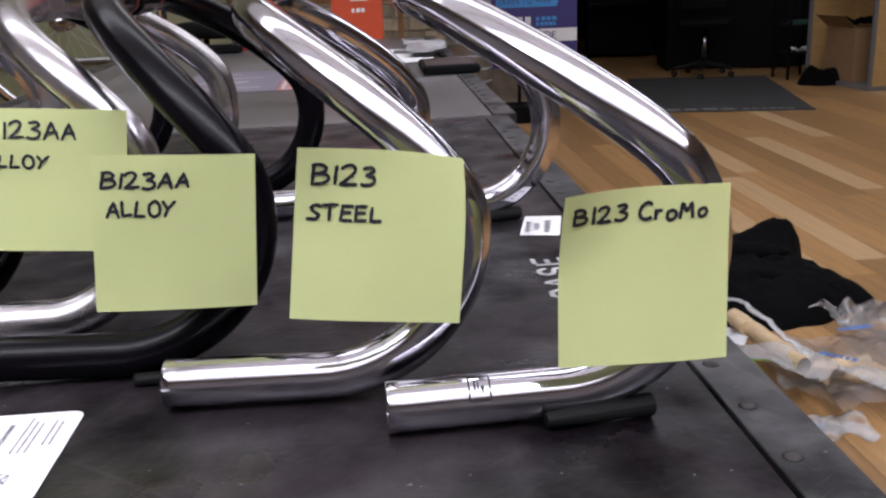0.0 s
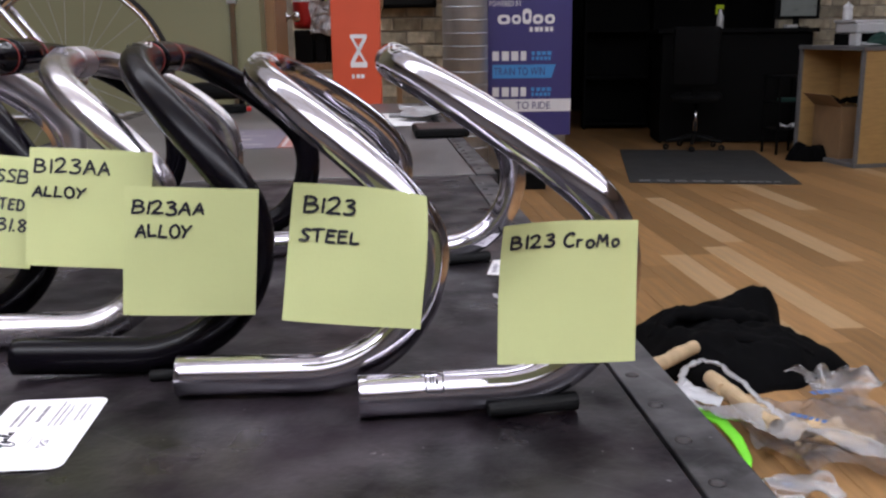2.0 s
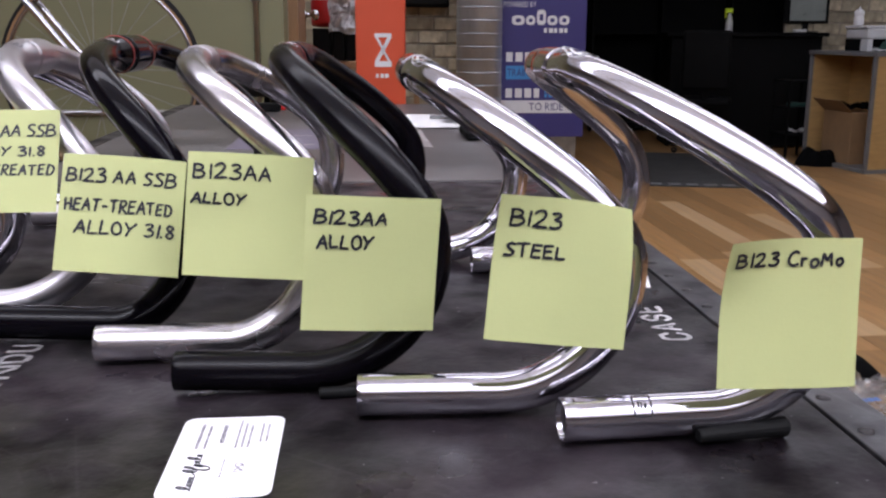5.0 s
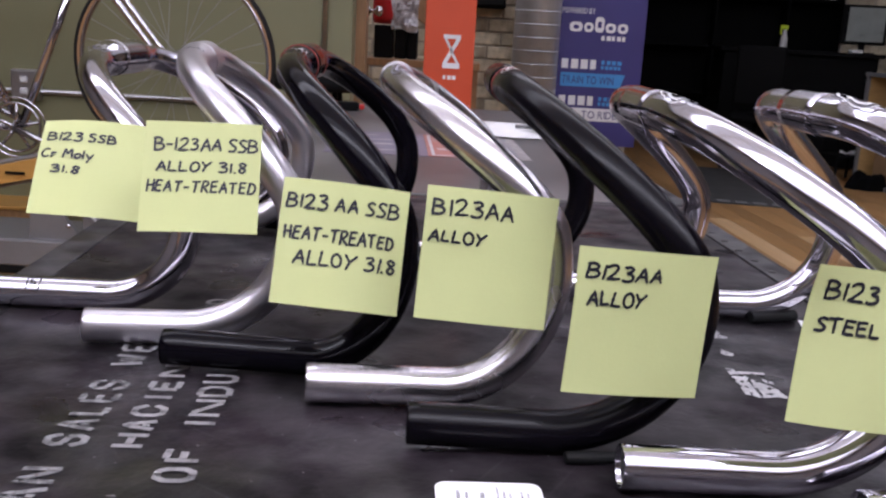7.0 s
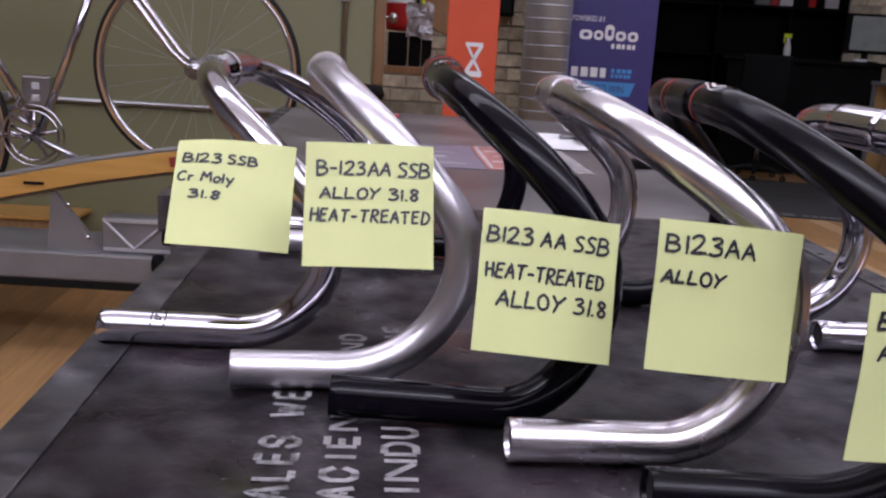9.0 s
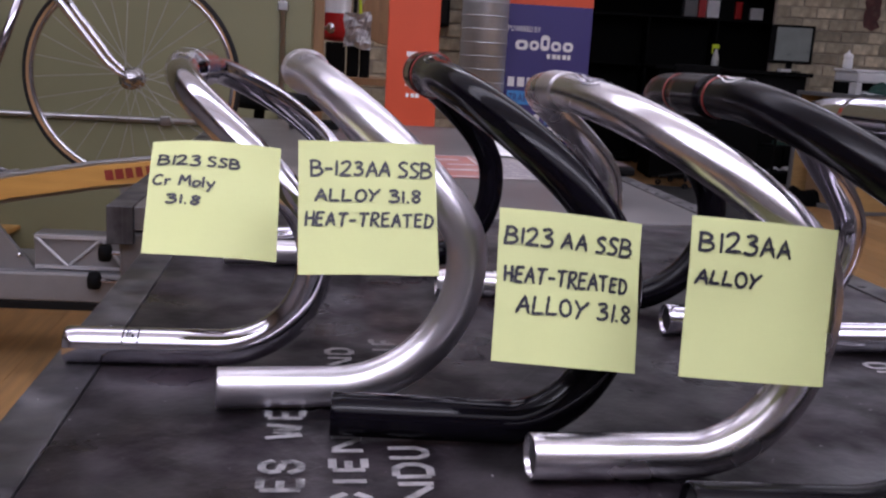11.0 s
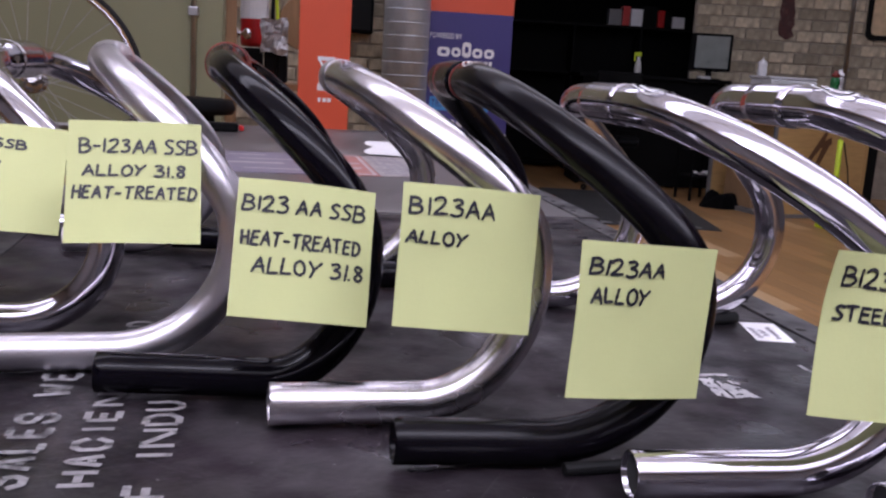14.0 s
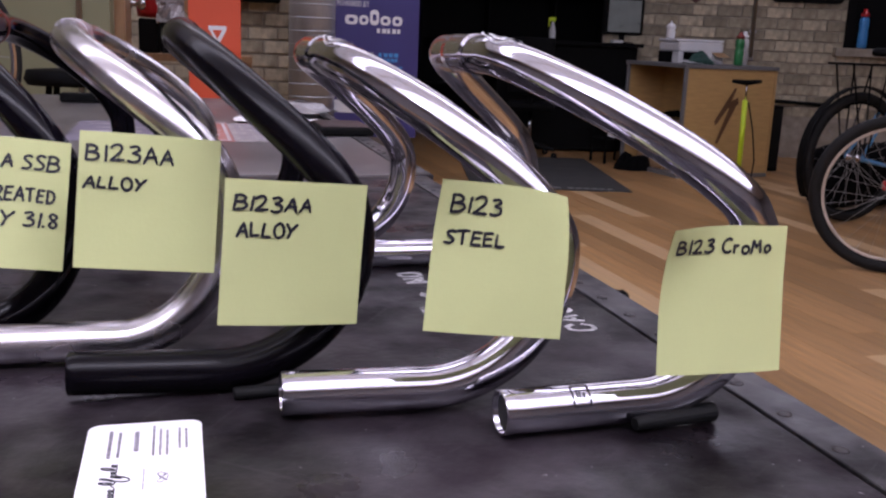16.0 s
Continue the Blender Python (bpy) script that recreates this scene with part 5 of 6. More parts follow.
part("mark", on_face(bm, 0.02, -0.003, 1.215), M_WHITE, bb_, "white rounded mark")
bm = text_bars(bmesh.new(), 0.19, 0.362, 0, 0.030, 0, 5, random.Random(8))
part("print", on_face(bm, 0, -0.003, 1.165), M_WHITE, bb_)
for z in (0.975, 0.735):
    bm = text_bars(bmesh.new(), -0.06, 0.195, 0, 0.062, 0, 4, random.Random(12))
    part("print", on_face(bm, 0, -0.003, z), M_WHITE, bb_)
    bm = text_bars(bmesh.new(), 0.205, 0.345, 0.002, 0.025, 0, 5, random.Random(13))
    text_bars(bm, 0.205, 0.345, 0.034, 0.060, 0, 4, random.Random(14))
    part("print", on_face(bm, 0, -0.003, z), M_SKY, bb_)
bm = bmesh.new()
bm.faces.new([bm.verts.new(p) for p in ((-0.06, 0, 0), (0.34, 0, 0), (0.37, 0.09, 0), (-0.06, 0.09, 0))])
sb = part("blue_strip", on_face(bm, 0, -0.003, 0.858), M_SKY, bb_, "bright blue strip")
bm = bmesh.new()
lettering(bm, "TRAIN TO WIN", -0.05, 0.30, 0, 0.052, 0, 0.0)
part("lettering", on_face(bm, 0, -0.006, 0.878), M_BLUE, sb)
bm = bmesh.new()
bm.faces.new([bm.verts.new(p) for p in ((-0.30, 0, 0), (0.475, 0, 0), (0.475, 0.085, 0), (-0.30, 0.085, 0))])
sb = part("white_strip", on_face(bm, 0, -0.003, 0.632), M_WHITE, bb_, "white strip")
bm = bmesh.new()
lettering(bm, "TO RIDE", 0.10, 0.34, 0, 0.05, 0, 0.0)
part("lettering", on_face(bm, 0, -0.006, 0.650), M_BLUE, sb)


PLACE = SHOP


# ---- the floor between bench and office ----
mt = thing("floor_mat", "dark grey rubber floor mat with worn white print", "floor mat", pose(0, 0, 0.001, 0, 0, 0))
mo = pose(2.34, 8.14, 0, 0, 0, -9.5)
part("mat", box(-0.54, 0.75, -1.05, 1.05, 0, 0.008, 0.003, m=mo), M_MAT, mt)
bm = text_bars(bmesh.new(), -0.46, 0.22, -1.015, -0.915, 0.0086, 5, random.Random(3))
bmesh.ops.transform(bm, matrix=mo, verts=bm.verts)
part("print", bm, M_STENCIL, mt, "worn white bars")
bm = text_bars(bmesh.new(), 0.24, 0.62, -1.0, -0.94, 0.0086, 6, random.Random(5))
bmesh.ops.transform(bm, matrix=mo, verts=bm.verts)
part("print", bm, M_GREY_EDGE, mt)


# ---- heap of cloth and wrapping beside the bench ----
def heap(name, label, cat, c, rx, ry, h, mat, seed, turn=0.0, rough=0.5, freq=3.0):
    """A slumped pile of cloth: a closed lump with folds that lies on the floor."""
    rng = random.Random(seed)
    off = Vector((rng.uniform(0, 99), rng.uniform(0, 99), 0))
    nr, na = 22, 72
    rings = []
    for j in range(nr + 1):
        t = max(0.02, j / nr)
        ring = []
        for i in range(na):
            a = 2 * math.pi * i / na
            p = Vector((math.cos(a), math.sin(a), 0)) * t
            edge = 1 + rough * noise.noise(Vector((math.cos(a), math.sin(a), 0)) * 1.6 + off) + 0.25 * rough * noise.noise(Vector((math.cos(a), math.sin(a), 0)) * 5 + off)
            q = p * freq + off
            fold = abs(noise.noise(q * 1.1)) * 1.1 + abs(noise.noise(q * 2.6)) * 0.5 + 0.35
            ring.append((p.x * rx * edge, p.y * ry * edge, 0.004 + h * (1 - t ** 3.0) * fold + (0.012 if j < nr else 0.0)))
        rings.append(ring)
    rings.append([(x, y, 0.0) for x, y, z in rings[-1]])
    bm = rings_mesh(rings)
    return solid(name, bm, mat, label, cat, pose(*c, 0, 0, turn), smooth=True)


def jacket():
    """A black jacket dropped in a soft heap: low folds, two soft humps at its far edge."""
    reach = ((-180, 0.36), (-113, 0.38), (-79, 0.36), (-45, 0.33), (-23, 0.385), (10, 0.29), (33, 0.28), (52, 0.45), (75, 0.44), (100, 0.34), (126, 0.40), (150, 0.40), (180, 0.36))
    humps = ((0.20, 0.26, 0.13, 0.115), (0.02, 0.22, 0.14, 0.075), (-0.26, 0.24, 0.16, 0.06), (0.10, -0.08, 0.22, 0.06), (-0.20, -0.12, 0.20, 0.04))
    nr, na, rings = 26, 96, []
    for j in range(nr + 1):
        k = max(0.015, j / nr)
        ring = []
        for i in range(na):
            a = -180 + 360 * i / na
            for (a0, r0), (a1, r1) in zip(reach, reach[1:]):
                if a0 <= a <= a1:
                    u = (a - a0) / (a1 - a0)
                    edge = r0 + (r1 - r0) * (3 * u * u - 2 * u ** 3)
            edge *= 1 + 0.05 * noise.noise(Vector((math.cos(radians(a)) * 4, math.sin(radians(a)) * 4, 3)))
            x, y = k * edge * math.cos(radians(a)), k * edge * math.sin(radians(a))
            z = 0.035 + sum(h * math.exp(-((x - hx) ** 2 + (y - hy) ** 2) / w ** 2) for hx, hy, w, h in humps)
            z += 0.050 * noise.noise(Vector((x * 6, y * 4.5, 1))) + 0.060 * (0.5 - abs(noise.noise(Vector((x * 9 + y * 3, y * 6, 6))))) ** 2 + 0.030 * abs(noise.noise(Vector((x * 17, y * 11, 2))))
            ring.append((x, y, max(0.006, z) * (1 - k ** 7) + 0.006))
        rings.append(ring)
    rings.append([(x, y, 0.0) for x, y, z in rings[-1]])
    t = thing("black_jacket", "black cloth jacket dropped in a heap on the wooden floor", "jacket", pose(1.15, 3.20, 0))
    part("body", rings_mesh(rings), M_CLOTH, t, smooth=True)
    rng = random.Random(31)
    for line, r in (([(-0.30, 0.02, 0.06), (-0.20, 0.11, 0.125), (-0.07, 0.13, 0.12), (0.06, 0.10, 0.11), (0.15, 0.12, 0.10), (0.22, 0.14, 0.05)], 0.046), ([(-0.22, -0.14, 0.075), (-0.08, -0.10, 0.105), (0.08, -0.14, 0.09), (0.18, -0.16, 0.07), (0.25, -0.15, 0.03)], 0.040)):
        pts = [Vector(a) + (Vector(b) - Vector(a)) * (k / 5) for a, b in zip(line, line[1:]) for k in range(5)]
        part("sleeve", sweep([q + Vector((0, 0, rng.uniform(-0.006, 0.006))) for q in pts], [r * rng.uniform(0.90, 1.10) * (0.35 + 0.65 * math.sin(math.pi * min(1.0, (i + 0.6) / len(pts)))) for i in range(len(pts))], 14, squash=0.6), M_CLOTH, t, "rumpled sleeve", True)
    return t


jacket()


def paper_roll(a, b, r, seed):
    a, b = Vector(a), Vector(b)
    rng = random.Random(seed)
    pts = [a + (b - a) * (i / 14) + Vector((rng.uniform(-1, 1), rng.uniform(-1, 1), rng.uniform(-.3, .3))) * 0.003 for i in range(15)]
    return solid("paper_roll", sweep(pts, [r * rng.uniform(0.9, 1.07) for _ in pts], 14, 0.10), M_KRAFT, "crumpled roll of brown kraft wrapping paper", "paper roll", pose(0, 0, 0), "rolls of wrapping paper")


paper_roll((0.74, 2.80, 0.10), (0.955, 3.005, 0.100), 0.023, 1)
paper_roll((0.925, 2.745, 0.09), (1.02, 2.42, 0.062), 0.025, 2)
paper_roll((1.035, 2.45, 0.035), (1.26, 2.38, 0.03), 0.018, 3)


def bag(c, w, d, h, seed, turn, fold=5.0, mat=None, prints=()):
    o = crumpled("plastic_bag", "crumpled clear plastic bag on the floor", "plastic bag", w, d, h, mat or M_CLEAR, pose(*c, 0, 0, turn), seed, 34, fold)
    o["group"] = "plastic bags on the floor"
    for x, y, z, pw, ph, n in prints:
        bm = text_bars(bmesh.new(), x, x + pw, y, y + ph, z, n, random.Random(n))
        part("print", bm, M_FAINT_BLUE, o, "small faint blue printed bars")
    return o


bag((1.20, 2.46, 0.012), 0.50, 0.46, 0.06, 5, 12, 5.5, prints=((0.02, 0.13, 0.075, 0.11, 0.026, 5),))
bag((1.03, 2.405, 0.050), 0.58, 0.085, 0.045, 6, -39, 6.0, M_MILKY, prints=((0.02, -0.014, 0.064, 0.10, 0.024, 6),))
bag((1.36, 2.82, 0.010), 0.22, 0.26, 0.11, 7, 25, 5.0)
bag((0.985, 2.15, 0.008), 0.17, 0.14, 0.035, 10, 10, 7.0, prints=((-0.06, -0.03, 0.03, 0.03, 0.03, 2),))
def foam_strip(points, r, seed):
    """A creased strip of foam film folded lengthwise."""
    rng, pts = random.Random(seed), [Vector(q) for q in points]
    line = []
    for a, b in zip(pts, pts[1:]):
        for k in range(6):
            line.append(a + (b - a) * (k / 6) + Vector((rng.uniform(-1, 1), rng.uniform(-1, 1), rng.uniform(-1, 1))) * 0.005)
    solid("foam_sheet", sweep(line, [r * rng.uniform(0.65, 1.2) for _ in line], 9, squash=0.5), M_DENSE_FILM, "crumpled strip of pale foam wrapping looped over paper rolls", "foam sheet", pose(0, 0, 0))


foam_strip([(0.82, 2.72, 0.075), (0.86, 2.79, 0.100), (0.915, 2.835, 0.115), (0.972, 2.80, 0.112), (1.00, 2.69, 0.100), (1.03, 2.57, 0.082), (1.06, 2.45, 0.060)], 0.013, 8)
crumpled("foam_sheet", "crumpled piece of pale foam wrapping beside the case", "foam sheet", 0.17, 0.11, 0.03, M_PAPER_GREY, pose(0.885, 2.70, 0.045, 0, 0, -40), 15, 18, 9)
crumpled("wrapping_paper", "crumpled brown wrapping paper inside the plastic", "wrapping paper", 0.24, 0.16, 0.035, M_KRAFT, pose(1.17, 2.46, 0.006, 0, 0, 20), 12, 18, 9)
solid("neon_strap", sweep([(0.79, 2.60, 0.045), (0.845, 2.57, 0.050), (0.890, 2.50, 0.045), (0.905, 2.41, 0.035), (0.900, 2.31, 0.025), (0.865, 2.21, 0.015)], [0.014, 0.019, 0.022, 0.019, 0.015, 0.010], 12, squash=0.45), M_NEON_GREEN, "neon green fabric strap lying beside the case", "strap", pose(0, 0, 0), smooth=True)


# ---- counter by the brick wall ----
CT = pose(3.665, 7.79, 0, 0, 0, 10)
ct = thing("counter", "maple-faced shop counter with grey edges and an open end", "counter", CT)
part("front_panel", box(0.03, 0.98, 0.0, 0.025, 0.035, 0.95, 0.002), M_MAPLE, ct)
part("top", box(-0.005, 1.015, -0.012, 0.96, 0.951, 0.985, 0.003), M_GREY_EDGE, ct, "grey counter top")
part("bottom", box(0.0, 1.01, 0.0, 0.95, 0.0, 0.034, 0.003), M_GREY_EDGE, ct)
part("back_panel", box(0.03, 0.98, 0.92, 0.945, 0.035, 0.95), M_MAPLE, ct)
part("side_panel", box(0.985, 1.01, 0.0, 0.945, 0.035, 0.95), M_MAPLE, ct)
part("inner_panel", box(0.42, 0.44, 0.026, 0.919, 0.035, 0.95), M_MAPLE, ct)
for y in (0.0, 0.915):
    part("edge_post", box(0.0, 0.029, y, y + 0.03, 0.035, 0.95, 0.002), M_GREY_EDGE, ct)
bm = bmesh.new()
for quad in (((-0.09, -0.05), (0.10, 0.24), (0.13, 0.24), (0.06, 0.08)), ((0.06, 0.08), (-0.02, 0.02), (-0.09, -0.05), (-0.07, -0.09)), ((0.02, 0.10), (0.15, 0.16), (0.16, 0.10), (0.06, 0.06)), ((0.16, 0.13), (-0.03, -0.25), (-0.06, -0.24), (0.06, 0.06))):
    try:
        bm.faces.new([bm.verts.new((x, z, 0)) for x, z in quad])
    except ValueError:
        pass
part("mark", on_face(bm, 0.44, -0.003, 0.55), M_BROWN, ct, "dark brown slanted mark")
cx = thing("cardboard_box", "open brown cardboard box inside the counter", "cardboard box", CT @ Matrix.Translation((0.06, 0.32, 0.036)))
part("box_body", box(0.0, 0.30, 0.0, 0.42, 0, 0.44, 0.003), M_CARDBOARD, cx)
part("flap", box(-0.16, 0.0, 0.0, 0.42, 0, 0.004, m=Matrix.Translation((-0.001, 0, 0.44)) @ pose(0, 0, 0, 0, 40, 0)), M_CARDBOARD, cx)
crumpled("black_rag", "black rag stuffed into the counter", "rag", 0.26, 0.26, 0.12, M_CLOTH, CT @ Matrix.Translation((0.20, 0.52, 0.48)), 21, 10, 8)

pr = thing("printer", "pale grey desktop printer with an open paper slot", "printer", CT @ Matrix.Translation((0.15, 0.34, 0.986)) @ pose(0, 0, 0, 0, 0, -6))
part("body", box(0.0, 0.46, 0.0, 0.38, 0.10, 0.185, 0.02, 3), M_PLASTIC, pr)
part("lid", box(-0.01, 0.47, 0.02, 0.39, 0.186, 0.212, 0.012, 3), M_PLASTIC, pr)
part("base", box(0.0, 0.46, 0.12, 0.38, 0.0, 0.099, 0.006), M_MATTE_BLACK, pr)
for x in (0.0, 0.41):
    part("side_wall", box(x, x + 0.05, 0.0, 0.119, 0.0, 0.099, 0.006), M_PLASTIC, pr)
part("paper_tray", box(0.06, 0.40, -0.10, 0.12, 0.018, 0.028, 0.003), M_PLASTIC, pr)


def bottle(m, h, r, mat, cap_mat, label, tip=False):
    t = thing("bottle", label, "bottle", m, "bottles on the counter")
    part("body", lathe(((r * 0.85, 0.0), (r, h * 0.04), (r, h * 0.40), (r * 0.9, h * 0.46), (r * 0.9, h * 0.52), (r, h * 0.58), (r, h * 0.72), (r * 0.72, h * 0.80)), 24), mat, t, smooth=True)
    if tip:
        part("nozzle", lathe(((r * 0.6, h * 0.80), (r * 0.5, h * 0.84), (r * 0.18, h * 0.88), (r * 0.10, h))), cap_mat, t, smooth=True)
    else:
        part("cap", lathe(((r * 0.92, h * 0.801), (r * 0.92, h * 0.88), (r * 0.5, h * 0.92), (r * 0.42, h))), cap_mat, t, smooth=True)


bottle(CT @ Matrix.Translation((0.24, 0.62, 1.199)), 0.16, 0.042, M_WHITE, M_WHITE, "white squeeze bottle with a pointed nozzle", True)
bottle(CT @ Matrix.Translation((0.63, 0.10, 0.986)), 0.29, 0.040, M_GREEN, M_RED, "green sports bottle with an orange-red cap")
bottle(CT @ Matrix.Translation((0.76, 0.20, 0.986)), 0.30, 0.040, M_PLASTIC, M_WHITE, "pale grey sports bottle with a white cap")
heap("green_cloth", "dark green cloth bunched on the counter", "cloth", (3.90, 8.00, 0.986), 0.13, 0.09, 0.085, M_CLOTH_GREEN, 31, 14, 0.25, 0.6)
sheet_m = CT @ Matrix.Translation((0.43, 0.24, 0.986)) @ pose(0, 0, 0, 0, 0, 10)
wb = thing("open_carton", "white open carton on the counter", "carton", sheet_m)
part("carton_body", box(0.0, 0.16, 0.0, 0.12, 0, 0.10, 0.002), M_PAPER, wb)
part("flap", box(0.0, 0.16, -0.09, 0.0, 0, 0.003, m=Matrix.Translation((0, -0.001, 0.10)) @ pose(0, 0, 0, 25, 0, 0)), M_CARDBOARD, wb)
crumpled("loose_papers", "small pile of loose paper at the counter's edge", "papers", 0.16, 0.12, 0.015, M_PAPER, CT @ Matrix.Translation((0.12, 0.10, 0.987)), 33, 6, 5)

pm = thing("floor_pump", "neon yellow bicycle floor pump with a black handle", "floor pump", pose(4.025, 7.36, 0, 2.5, 0, 16))
part("barrel", rod((0, 0, 0.06), (-0.022, 0.02, 0.72), 0.022, 16), M_NEON, pm, smooth=True)
part("shaft", rod((-0.022, 0.02, 0.72), (-0.026, 0.024, 0.86), 0.008, 10), M_CHROME, pm, smooth=True)
part("handle", sweep([(-0.185, 0.024, 0.872), (-0.11, 0.024, 0.868), (-0.026, 0.024, 0.860), (0.06, 0.024, 0.868), (0.135, 0.024, 0.872)], [0.014, 0.018, 0.023, 0.018, 0.014], 12), M_MATTE_BLACK, pm, smooth=True)
part("gauge", lathe(((0.036, -0.02), (0.04, -0.015), (0.04, 0.015), (0.036, 0.02)), 18, Matrix.Translation((0, -0.02, 0.10)) @ pose(0, 0, 0, 90, 0, 0)), M_NEON, pm)
part("foot", box(-0.13, 0.13, -0.045, 0.045, 0.004, 0.045, 0.01), M_NEON, pm)
part("hose", sweep([(0.0, -0.02, 0.08), (0.10, -0.05, 0.05), (0.13, -0.03, 0.22), (0.09, 0.0, 0.48), (0.02, 0.02, 0.70)], 0.006, 8), M_RUBBER, pm)
sp = thing("floor_speaker", "tall narrow black loudspeaker beside the counter", "loudspeaker", pose(4.92, 8.35, 0, 0, 0, 8))
part("cabinet", box(-0.09, 0.09, 0, 0.22, 0, 0.62, 0.006), M_MATTE_BLACK, sp)
part("grille", box(-0.08, 0.08, -0.008, -0.001, 0.03, 0.59, 0.003), M_RUBBER, sp)

# things on the brick wall
rng = random.Random(77)
edge = [(0.875 + rng.uniform(-0.012, 0.012), 1.63 + 0.06 * k) for k in range(16)] + [(1.025 + rng.uniform(-0.02, 0.02), 2.53 - 0.06 * k) for k in range(16)] + [(0.96, 1.59), (0.91, 1.615)]
part("paint_patch", plate([(x, z) for x, z in edge], 0.003, pose(0, -0.018, 0, 90, 0, 0)), M_OLD_RED, wall_brick, "old dark red paint on the bricks")
WB = pose(3.75, 10.05, 0, 0, 0, -16)
bd = thing("framed_board", "brown cork board in a rounded black frame", "framed board", WB @ Matrix.Translation((2.14, -0.02, 1.98)))
part("board", plate(rounded(0.70, 0.62, 0.05), 0.012, pose(0, 0, 0, 90, 0, 0)), M_KRAFT, bd)
fo, fi = rounded(0.78, 0.70, 0.08), rounded(0.68, 0.60, 0.05)
bm = bmesh.new()
ring = [[bm.verts.new((p[0], y, p[1])) for p in o] for o, y in ((fo, 0.0), (fo, -0.03), (fi, -0.03), (fi, -0.012))]
for a, b in zip(ring, ring[1:]):
    for i in range(len(a)):
        bm.faces.new((a[i], a[(i + 1) % len(a)], b[(i + 1) % len(a)], b[i]))
part("frame", bm, M_MATTE_BLACK, bd)
wn = thing("window_1", "dark window recess in the brick wall with a stone sill", "window", WB @ Matrix.Translation((2.575, -0.02, 1.19)), kind="structure")
part("window_frame", box(0.0, 0.10, -0.03, 0.004, 0.0, 1.1, 0.004), M_MATTE_BLACK, wn)
part("pane", box(0.101, 1.0, -0.008, 0.004, 0.0, 1.1), M_MATTE_BLACK, wn)
part("sill", box(-0.10, 1.05, -0.09, 0.004, -0.09, -0.001, 0.006), M_MORTAR, wn)
bottle(WB @ Matrix.Translation((2.75, -0.07, 1.19)), 0.40, 0.05, M_SKY, M_RED_PAINT, "blue plastic bottle with a red cap on the sill")
pc = thing("wall_pipe", "grey conduit pipe running up the brick wall", "conduit", WB @ Matrix.Translation((1.60, -0.035, 0)))
part("pipe", rod((0, 0, 1.05), (0, 0, 3.67), 0.022, 14), M_STEEL, pc, smooth=True)
for z in (1.3, 2.2):
    part("strap", box(-0.04, 0.04, -0.012, 0.02, z, z + 0.03, 0.004), M_STEEL, pc)
part("low_pipe", rod((-0.10, -0.01, 0.62), (1.10, -0.01, 0.575), 0.020, 12), M_MATTE_BLACK, pc, "black pipe along the wall", True)
part("wall_bolt", box(-0.03, 0.03, -0.01, 0.024, 1.02, 1.06, 0.004), M_STEEL, pc)


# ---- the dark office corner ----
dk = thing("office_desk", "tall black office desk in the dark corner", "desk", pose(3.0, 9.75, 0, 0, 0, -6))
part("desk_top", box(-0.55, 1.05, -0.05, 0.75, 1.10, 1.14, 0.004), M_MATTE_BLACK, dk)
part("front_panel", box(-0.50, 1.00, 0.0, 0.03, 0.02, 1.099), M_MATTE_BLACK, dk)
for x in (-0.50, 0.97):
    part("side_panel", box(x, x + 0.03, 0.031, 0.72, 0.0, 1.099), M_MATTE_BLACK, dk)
mn = thing("monitor", "black computer monitor with a pale grey lit screen", "monitor", pose(3.93, 9.95, 1.142, 0, 0, -14))
part("housing", box(-0.22, 0.22, 0.0, 0.04, 0.09, 0.47, 0.008, m=pose(0, 0, 0, 0, 0, 0)), M_MATTE_BLACK, mn)
part("screen", box(-0.16, 0.19, -0.004, -0.001, 0.115, 0.445), M_SCREEN, mn, "pale grey lit screen")
part("stand", box(-0.03, 0.03, 0.01, 0.04, 0.01, 0.10), M_MATTE_BLACK, mn)
part("foot", box(-0.12, 0.12, -0.06, 0.12, 0.0, 0.012, 0.004), M_MATTE_BLACK, mn)
solid("card_reader", box(-0.06, 0.06, -0.04, 0.04, 0, 0.03, 0.008), M_PLASTIC, "small white card reader on the black desk", "card reader", pose(3.80, 9.76, 1.141, 0, 0, 5))
ys = thing("trigger_bottle", "spray bottle with a yellow trigger head", "spray bottle", pose(3.14, 9.98, 1.141))
part("body", lathe(((0.03, 0), (0.036, 0.01), (0.036, 0.10), (0.016, 0.17), (0.014, 0.19)), 18), M_PLASTIC, ys, smooth=True)
part("trigger", join(box(-0.05, 0.03, -0.015, 0.015, 0.191, 0.235, 0.008), box(-0.05, -0.03, -0.01, 0.01, 0.14, 0.195, 0.004)), M_NEON, ys, "yellow trigger head")
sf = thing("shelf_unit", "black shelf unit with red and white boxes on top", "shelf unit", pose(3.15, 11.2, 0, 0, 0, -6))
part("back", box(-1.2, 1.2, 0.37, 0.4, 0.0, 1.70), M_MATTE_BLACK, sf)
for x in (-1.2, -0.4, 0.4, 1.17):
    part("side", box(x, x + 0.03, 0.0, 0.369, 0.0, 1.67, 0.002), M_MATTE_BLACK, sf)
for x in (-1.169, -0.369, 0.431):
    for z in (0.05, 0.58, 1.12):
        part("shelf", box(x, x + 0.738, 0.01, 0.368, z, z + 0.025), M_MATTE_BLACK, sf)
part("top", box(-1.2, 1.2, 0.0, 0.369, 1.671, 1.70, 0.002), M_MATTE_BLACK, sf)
rng = random.Random(41)
x = -0.10
